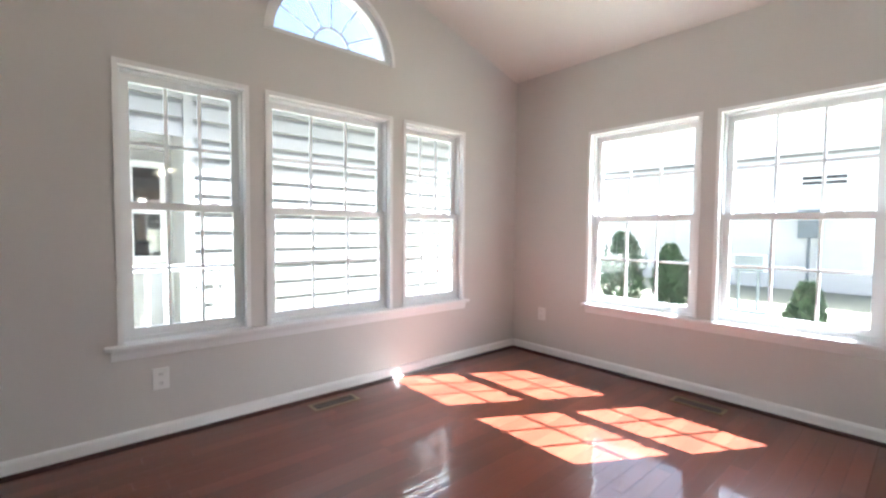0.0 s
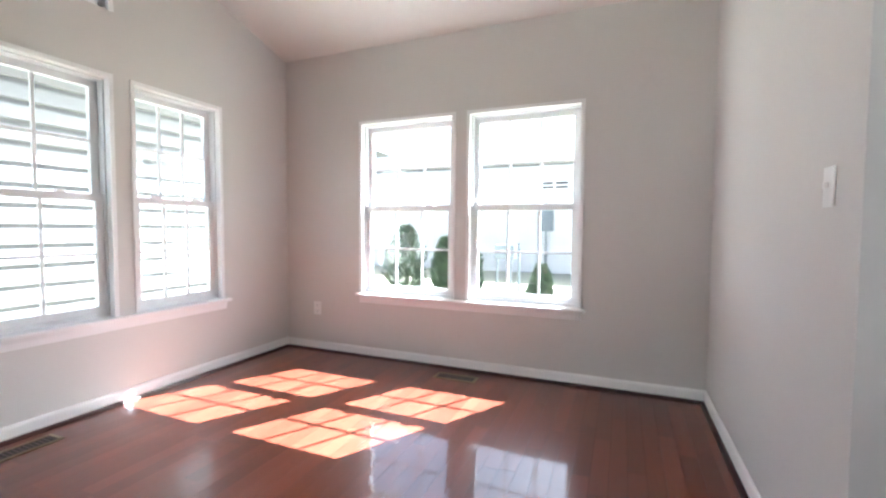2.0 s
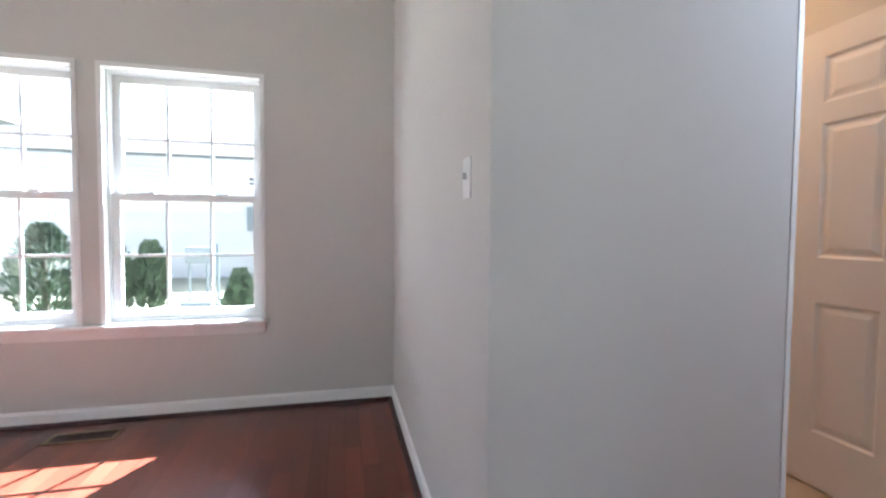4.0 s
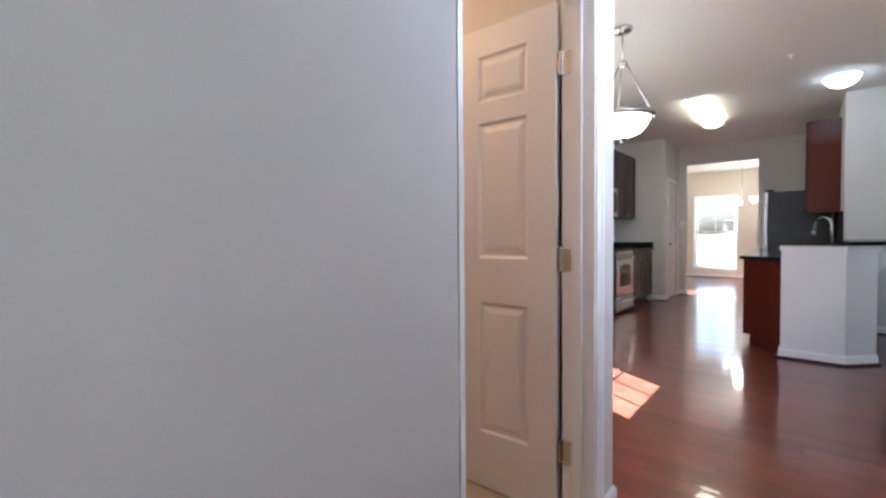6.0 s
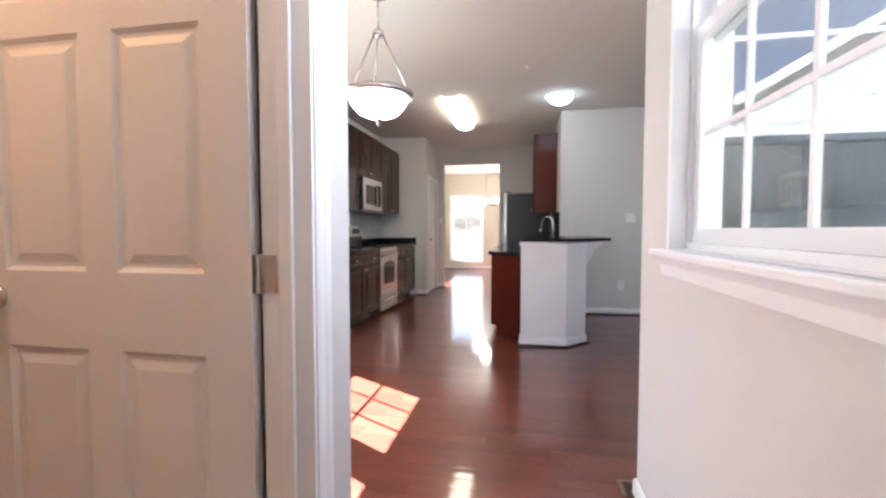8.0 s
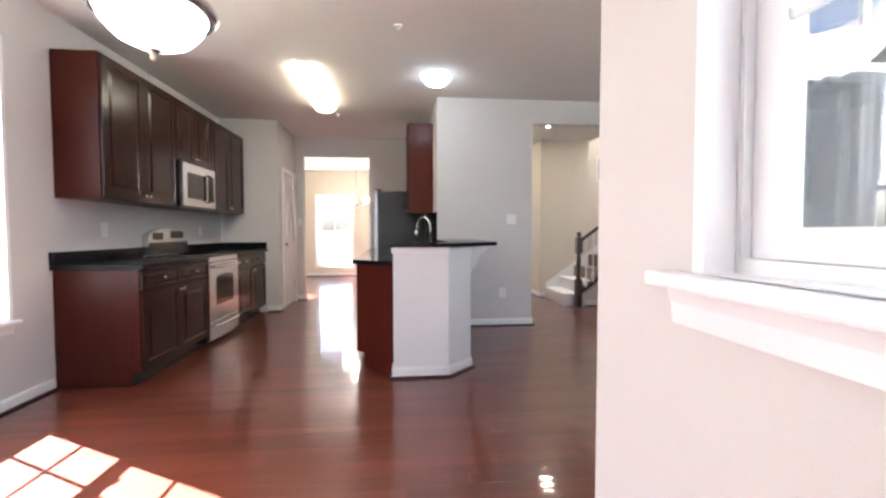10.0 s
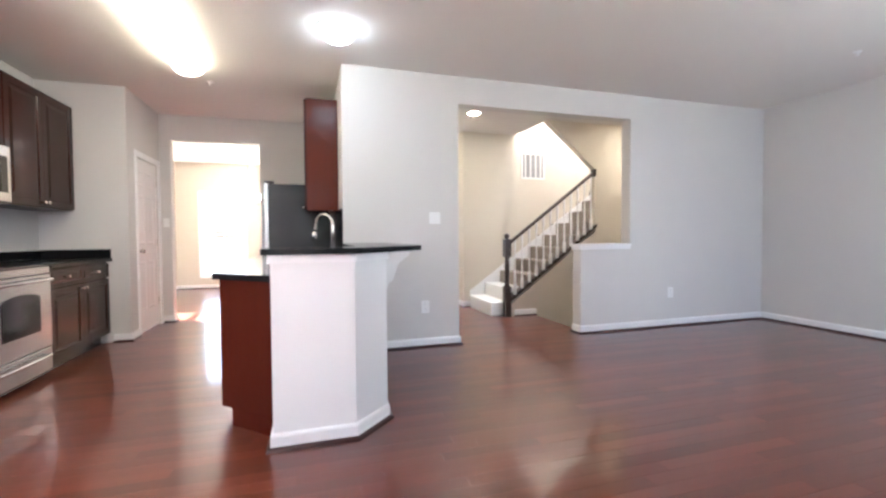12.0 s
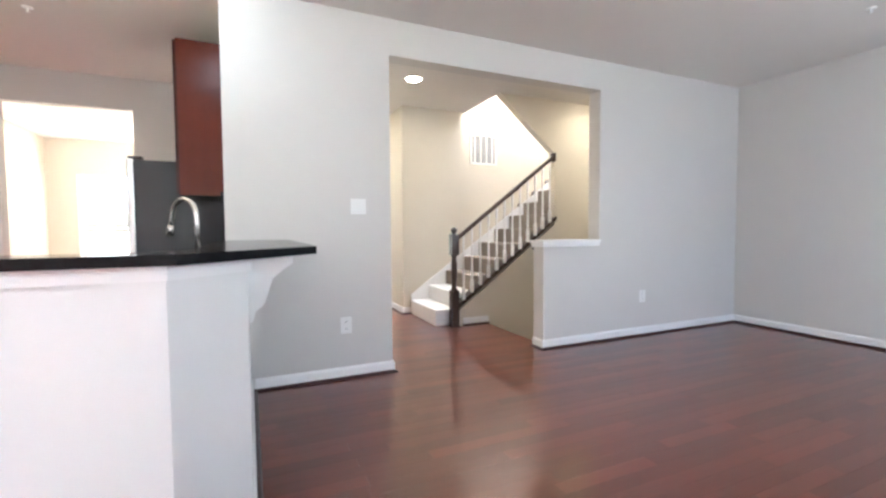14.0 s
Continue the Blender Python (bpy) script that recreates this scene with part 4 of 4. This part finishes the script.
for k in range(12):
    y = -0.29 - 0.112 * k
    z0, z1 = 0.245 + (-0.20 - y) * 0.7324, 1.0 + (-0.21 - y) * 0.7444
    bm = bmesh.new()
    box(bm, (-0.116, y - 0.016, z0 - 0.01), (-0.084, y + 0.016, z0 + 0.14))
    lathe(bm, [(0.016, z0 + 0.14), (0.011, z0 + 0.155), (0.014, z0 + 0.20), (0.009, z1 - 0.16), (0.013, z1 - 0.13), (0.013, z1)], (-0.10, y, 0), 8)
    part("baluster", bm, TRIM, st, "turned white baluster")
cp = thing("half_wall_cap", pose(0, 0, 0), "white wooden cap on the stair half wall", "trim", kind="structure")
part("cap", one((7.60, -2.688, 0.992), (7.81, -1.99, 1.018), 0.005), TRIM, cp)
part("moulding", one((7.614, -2.688, 0.955), (7.6285, -2.005, 0.991), 0.004), TRIM, cp)
part("moulding", one((7.614, -2.0195, 0.955), (7.796, -2.005, 0.991), 0.004), TRIM, cp)
rb = thing("basement_handrail", pose(8.85, -2.74, 0.03), "dark wood wall handrail end at the basement stairs", "handrail")
part("rail", tube(bmesh.new(), [(-0.07, 0.0, 0.86), (-0.07, -0.9, 0.20)], 0.022, 10), DARKW, rb, "", True)
part("bracket", tube(bmesh.new(), [(0.0, -0.2, 0.66), (-0.07, -0.2, 0.70)], 0.008, 8), NICKEL, rb, "", True)

# ---- laundry: red front loader on a pedestal ----
wm = thing("washing_machine", pose(1.76, 2.75, 0.004), "red front-loading washing machine on a drawer pedestal", "washing machine")
part("pedestal", one((0.0, 0.03, 0.02), (0.69, 0.72, 0.36), 0.01), RED, wm)
pdw = part("pedestal_drawer", one((0.01, 0.0, 0.04), (0.68, 0.029, 0.35), 0.01), RED, wm)
part("handle", tube(bmesh.new(), [(0.1, 0.0, 0.30), (0.1, -0.03, 0.30), (0.59, -0.03, 0.30), (0.59, 0.0, 0.30)], 0.01, 8), STEEL, pdw, "", True)
part("body", one((0.0, 0.02, 0.365), (0.69, 0.72, 1.355), 0.02), RED, wm)
part("front_panel", one((0.01, 0.0, 0.37), (0.68, 0.0195, 1.20), 0.012), RED, wm)
cpn = part("control_panel", one((0.01, -0.005, 1.205), (0.68, 0.0195, 1.35), 0.012), RED, wm)
part("dispenser", one((0.03, -0.010, 1.23), (0.20, -0.0055, 1.33), 0.003), GREYB, cpn, "grey detergent drawer")
part("display", one((0.40, -0.010, 1.24), (0.62, -0.0055, 1.32), 0.003), PLATE, cpn, "pale display")
bm = bmesh.new()
loft(bm, [[(0.345 + r * math.cos(2 * math.pi * i / 40), y, 0.80 + r * math.sin(2 * math.pi * i / 40)) for i in range(40)] for r, y in ((0.29, 0.0), (0.285, -0.035), (0.25, -0.045), (0.225, -0.03))])
wd = part("door", bm, STEEL, wm, "round silver door ring", True)
bm = bmesh.new()
loft(bm, [[(0.345 + r * math.cos(2 * math.pi * i / 32), y, 0.80 + r * math.sin(2 * math.pi * i / 32)) for i in range(32)] for r, y in ((0.224, -0.0315), (0.20, -0.055), (0.12, -0.075), (0.02, -0.08))])
part("door_glass", bm, DGLASS, wd, "dark bowed glass", True)

# ---- outside ----
def house(name, m, w, h, depth, label, roof=1.6, windows=(), lap=0.228, eave=0.4, cover=0.72, skin=None, porch=0.0):
    """A sided house: front to -y at y = 0, from x = 0 to w."""
    g = thing(name, m, label, "house")
    # cover leaves a gap at each lap; the dark backing there stands in for shadow.
    body = part("wall", one((0, 0.03, -0.4), (w, depth, h)), LAPSHADE, g, "wall body whose dark gaps stand in for siding lap shadows")
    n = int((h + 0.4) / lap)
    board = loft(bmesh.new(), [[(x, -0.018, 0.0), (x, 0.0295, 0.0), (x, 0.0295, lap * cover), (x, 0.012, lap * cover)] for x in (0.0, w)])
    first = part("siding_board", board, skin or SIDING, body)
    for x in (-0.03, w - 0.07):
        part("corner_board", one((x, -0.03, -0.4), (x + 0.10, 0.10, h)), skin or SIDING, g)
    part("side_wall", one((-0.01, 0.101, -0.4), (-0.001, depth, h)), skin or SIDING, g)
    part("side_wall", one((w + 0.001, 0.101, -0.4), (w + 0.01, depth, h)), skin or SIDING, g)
    for k in range(n):
        b = first if k == 0 else first.copy()
        if k:
            scene.collection.objects.link(b)
        b.location.z = -0.4 + k * lap
    if porch:
        head = part("porch_header", one((-porch, 0.03, 2.352), (-0.032, 0.14, h)), LAPSHADE, g)
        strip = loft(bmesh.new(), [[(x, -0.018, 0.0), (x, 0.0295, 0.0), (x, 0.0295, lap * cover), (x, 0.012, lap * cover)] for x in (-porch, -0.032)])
        row = part("siding_board", strip, skin or SIDING, head)
        for k in range(3):
            b = row if k == 0 else row.copy()
            if k:
                scene.collection.objects.link(b)
            b.location.z = -0.4 + (12 + k) * lap
        part("porch_post", one((-porch - 0.14, 0.0, -0.4), (-porch, 0.14, h)), VINYL, g)
    bm = bmesh.new()
    loft(bm, [[(x, -eave, h), (x, depth + eave, h), (x, depth + eave, h + 0.12), (x, depth / 2, h + roof + 0.12), (x, -eave, h + 0.12)] for x in (-eave - porch, w + eave)])
    part("roof", bm, ROOF, g, "grey shingle roof")
    part("fascia", one((-eave - porch, -eave - 0.02, h - 0.02), (w + eave, -eave - 0.001, h + 0.13)), TRIM, g)
    for x0, x1, z0, z1 in windows:
        wn = part("window", plate(rect(x0 - 0.09, x1 + 0.09, z0 - 0.09, z1 + 0.09), [rect(x0, x1, z0, z1)], "y", -0.06, 0.07), TRIM, g)
        part("pane", one((x0, -0.035, z0), (x1, -0.028, z1)), DGLASS, wn)
        part("muntin", one(((x0 + x1) / 2 - 0.03, -0.05, z0), ((x0 + x1) / 2 + 0.03, -0.036, z1)), TRIM, wn)
        part("muntin", one((x0, -0.049, (z0 + z1) / 2 - 0.02), (x1, -0.037, (z0 + z1) / 2 + 0.02)), TRIM, wn)
    return g


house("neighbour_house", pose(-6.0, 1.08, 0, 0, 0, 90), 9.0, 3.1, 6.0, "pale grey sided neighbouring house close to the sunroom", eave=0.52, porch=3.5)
house("neighbour_house", pose(-6.9, -2.6, 0, 0, 0, 90), 3.9, 3.3, 5.0, "pale grey sided house wing with a grilled window", windows=[(2.86, 3.52, 0.85, 2.02)], eave=0.15, lap=0.14, cover=0.985, skin=SIDING2)
house("neighbour_house", pose(-9.0, 15.0, -0.2), 13.0, 3.6, 8.0, "pale grey sided house across the lawn", windows=[(6.6, 7.5, 2.72, 2.95)], roof=2.2, lap=0.15, eave=0.1, cover=0.985, skin=SIDING2)
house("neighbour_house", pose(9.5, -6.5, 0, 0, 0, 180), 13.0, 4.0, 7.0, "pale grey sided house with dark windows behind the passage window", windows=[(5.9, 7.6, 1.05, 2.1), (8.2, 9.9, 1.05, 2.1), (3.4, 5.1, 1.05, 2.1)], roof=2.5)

def gable_house(m, w, eaves, peak, depth, label):
    """A sided house with its gable end to -y at y = 0, from x = 0 to w."""
    g = thing("gable_house", m, label, "house")
    part("wall", plate([(0, -0.4), (w, -0.4), (w, eaves), (w / 2, peak), (0, eaves)], [], "y", 0.0, depth), SIDING2, g)
    pitch = (peak - eaves) / (w / 2)
    for sx in (0, 1):
        run = [(-0.35, eaves - 0.35 * pitch), (w / 2, peak)]
        run = [(w - x if sx else x, z) for x, z in run]
        bm = loft(bmesh.new(), [[(run[0][0], y, run[0][1] + 0.01), (run[1][0], y, run[1][1] + 0.01), (run[1][0], y, run[1][1] + 0.17), (run[0][0], y, run[0][1] + 0.17)] for y in (-0.06, depth + 0.3)])
        part("roof", bm, ROOF, g, "grey shingle roof slope")
        bm = loft(bmesh.new(), [[(run[0][0], y, run[0][1] - 0.08), (run[1][0], y, run[1][1] - 0.08), (run[1][0], y, run[1][1] + 0.16), (run[0][0], y, run[0][1] + 0.16)] for y in (-0.085, -0.061)])
        part("rake_board", bm, TRIM, g)
    for x0, x1, z0, z1 in ((1.6, 2.7, 0.5, 2.2), (4.0, 5.1, 0.5, 2.2), (6.4, 7.5, 0.5, 2.2)):
        wn = part("window", plate(rect(x0 - 0.1, x1 + 0.1, z0 - 0.1, z1 + 0.1), [rect(x0, x1, z0, z1)], "y", -0.06, 0.058), TRIM, g)
        part("pane", one((x0, -0.03, z0), (x1, -0.004, z1)), DGLASS, wn)
        part("muntin", one((x0, -0.05, (z0 + z1) / 2 - 0.025), (x1, -0.031, (z0 + z1) / 2 + 0.025)), TRIM, wn)


gable_house(pose(-6.9, -13.6, 0, 0, 0, 90), 9.2, 4.5, 7.2, 8.0, "white sided house with a gable front and grey roof")

# porch rail by the wing
pr = thing("porch_railing", pose(-4.9, -1.5, 0), "white porch railing with square balusters", "railing")
part("top_rail", one((-0.04, 0.0, 0.80), (0.04, 2.75, 0.86), 0.006), VINYL, pr)
part("bottom_rail", one((-0.03, 0.0, -0.02), (0.03, 2.75, 0.03), 0.006), VINYL, pr)
for k in range(18):
    y = 0.08 + 0.15 * k
    part("baluster", one((-0.019, y - 0.019, 0.03), (0.019, y + 0.019, 0.80)), VINYL, pr)
for y in (0.0, 2.75):
    part("post", one((-0.055, y - 0.055, -0.32), (0.055, y + 0.055, 0.95), 0.006), VINYL, pr)


def shrub(m, height, radius, seed, label, taper=2.4):
    """An arborvitae: stem and a tight crown of many small upright sprays."""
    rng = random.Random(seed)
    t = thing("arborvitae", m, label, "shrub", "evergreen shrubs on the lawn")
    part("trunk", tube(bmesh.new(), [(0, 0, 0), (0, 0, height * 0.5), (0.01, 0, height * 0.9)], [0.05, 0.035, 0.01], 7), BARK, t)
    verts, faces = [], []
    for k in range(2600):
        h = rng.random() ** 0.8
        prof = min(1.0, (1 - h) * taper) ** 0.6 * (0.75 + 0.25 * min(1, h * 6))
        a = rng.random() * 2 * math.pi
        rr = radius * prof * (0.55 + 0.5 * rng.random()) * (1 + 0.12 * math.sin(3 * a + 9 * h))
        c = Vector((rr * math.cos(a), rr * math.sin(a), 0.05 + h * (height - 0.05)))
        out = Vector((math.cos(a), math.sin(a), 0.9 + rng.random())).normalized()
        side = out.cross(Vector((rng.random() - 0.5, rng.random() - 0.5, rng.random() - 0.5))).normalized()
        L, W = 0.07 + 0.07 * rng.random(), 0.016 + 0.016 * rng.random()
        i = len(verts)
        verts += [c - side * W * 0.4, c + side * W * 0.4, c + out * L * 0.6 + side * W, c + out * L, c + out * L * 0.6 - side * W]
        faces += [(i, i + 1, i + 2), (i, i + 2, i + 4), (i + 2, i + 3, i + 4)]
    me = bpy.data.meshes.new("crown")
    me.from_pydata(verts, [], faces)
    me.materials.append(LEAF)
    o = new("crown", me)
    o.parent = t


shrub(pose(-4.40, 9.0, -0.32), 1.5, 0.42, 1, "tall dense green arborvitae on the lawn")
shrub(pose(-3.42, 9.0, -0.32), 1.25, 0.25, 2, "slender green arborvitae on the lawn")
shrub(pose(-2.95, 9.3, -0.32), 1.2, 0.24, 3, "slender green arborvitae on the lawn")
shrub(pose(-0.98, 7.0, -0.32), 0.86, 0.21, 4, "small conical green evergreen shrub", 1.15)
ut = thing("utility_box", pose(-2.15, 9.2, -0.32), "grey outdoor utility unit on legs with pipes", "utility box")
part("box", one((-0.22, 0.0, 0.85), (0.22, 0.25, 1.15), 0.02), GREYB, ut)
for px in (-0.18, 0.12):
    part("leg", tube(bmesh.new(), [(px, 0.12, 0.0), (px, 0.12, 0.86)], 0.025, 8), GREYB, ut)
part("pipe", tube(bmesh.new(), [(0.3, 0.12, 0.0), (0.3, 0.12, 1.2)], 0.03, 8), GREYB, ut)
part("base", one((-0.3, -0.05, 0.0), (0.35, 0.3, 0.15), 0.02), GREYB, ut)
mb = thing("meter_box", pose(-2.2, 14.96, 1.1), "blue-grey meter box on the house wall", "utility box")
part("box", one((-0.24, -0.12, 0.0), (0.24, 0.0, 0.75), 0.02), GREYB, mb)
part("pipe", tube(bmesh.new(), [(0.0, -0.06, -1.4), (0.0, -0.06, 0.0)], 0.04, 8), GREYB, mb)

# ---- floor boards, last ----
rng = random.Random(7)
BW = 0.083
LENGTHS = (0.55, 0.70, 0.85, 1.0, 1.2)


def board_points(w, l):
    """A board: its slightly crowned top, five points across at either end, then its sides."""
    b, crown = 0.0006, 0.00022
    us = [b + (w - 2 * b) * k / 4 for k in range(5)]
    top = [(u, y, -crown * (2 * u / w - 1) ** 2) for y in (0.0, l) for u in us]
    return top + [(u, y, z) for z in (-0.02, -crown - 0.0001) for y in (0.0, l) for u in (0.0003, w - 0.0003)]


BF = [(k, k + 1, k + 6, k + 5) for k in range(4)] + [(10, 14, 16, 12), (11, 13, 17, 15), (10, 11, 15, 14), (12, 16, 17, 13)]


def crowned(me):
    for i, p in enumerate(me.polygons):
        p.use_smooth = i % len(BF) < 4


board_mesh = {}
for l in LENGTHS:
    me = bpy.data.meshes.new("floor_board")
    me.from_pydata(board_points(BW, l - 0.0008), [], BF)
    me.materials.append(OAK)
    crowned(me)
    board_mesh[l] = me


def spans(x):
    if x < 0.8:
        return (-0.56, 3.48)
    if x < 2.62:
        return (0.58, 1.62)
    if x < 3.43:
        return (0.58, 3.54)
    if x < 7.70:
        return (-4.78, 3.54)
    if x < 8.84:
        return (-2.13, 3.54)
    return (-1.6, 4.12)


near, verts, faces = 0, [], []
x = -2.84
while x < 13.98:
    y0, y1 = spans(x)
    y = y0 - rng.random() * 0.8
    while y < y1:
        l = rng.choice(LENGTHS)
        a, b = max(y, y0), min(y + l, y1)
        tilt, lift = (rng.random() - 0.5) * 0.008, rng.random() * 0.0003
        whole = a == y and b == y + l
        stretch = (3.1 < x < 5.7 and a > -0.9 and b < 3.2) or (-2.2 < x < -0.4 and a > 0.9)
        if whole and stretch and near < 300:
            o = new("floor_board", board_mesh[l])
            o.parent = floor
            o.location, o.rotation_euler = (x, a, lift), (0, tilt, 0)
            near += 1
        elif b - a > 0.03:
            i = len(verts)
            verts += [(x + px, a + py, pz + lift - tilt * px) for px, py, pz in board_points(BW, b - a - 0.0008)]
            faces += [tuple(i + k for k in f) for f in BF]
        y += l
    x += BW
me = bpy.data.meshes.new("floor_boards")
me.from_pydata(verts, [], faces)
me.materials.append(OAKJ)
crowned(me)
o = new("floor_boards", me)
o.parent = floor
tagged(o, "glossy red-brown cherry floor boards", kind="stuff")
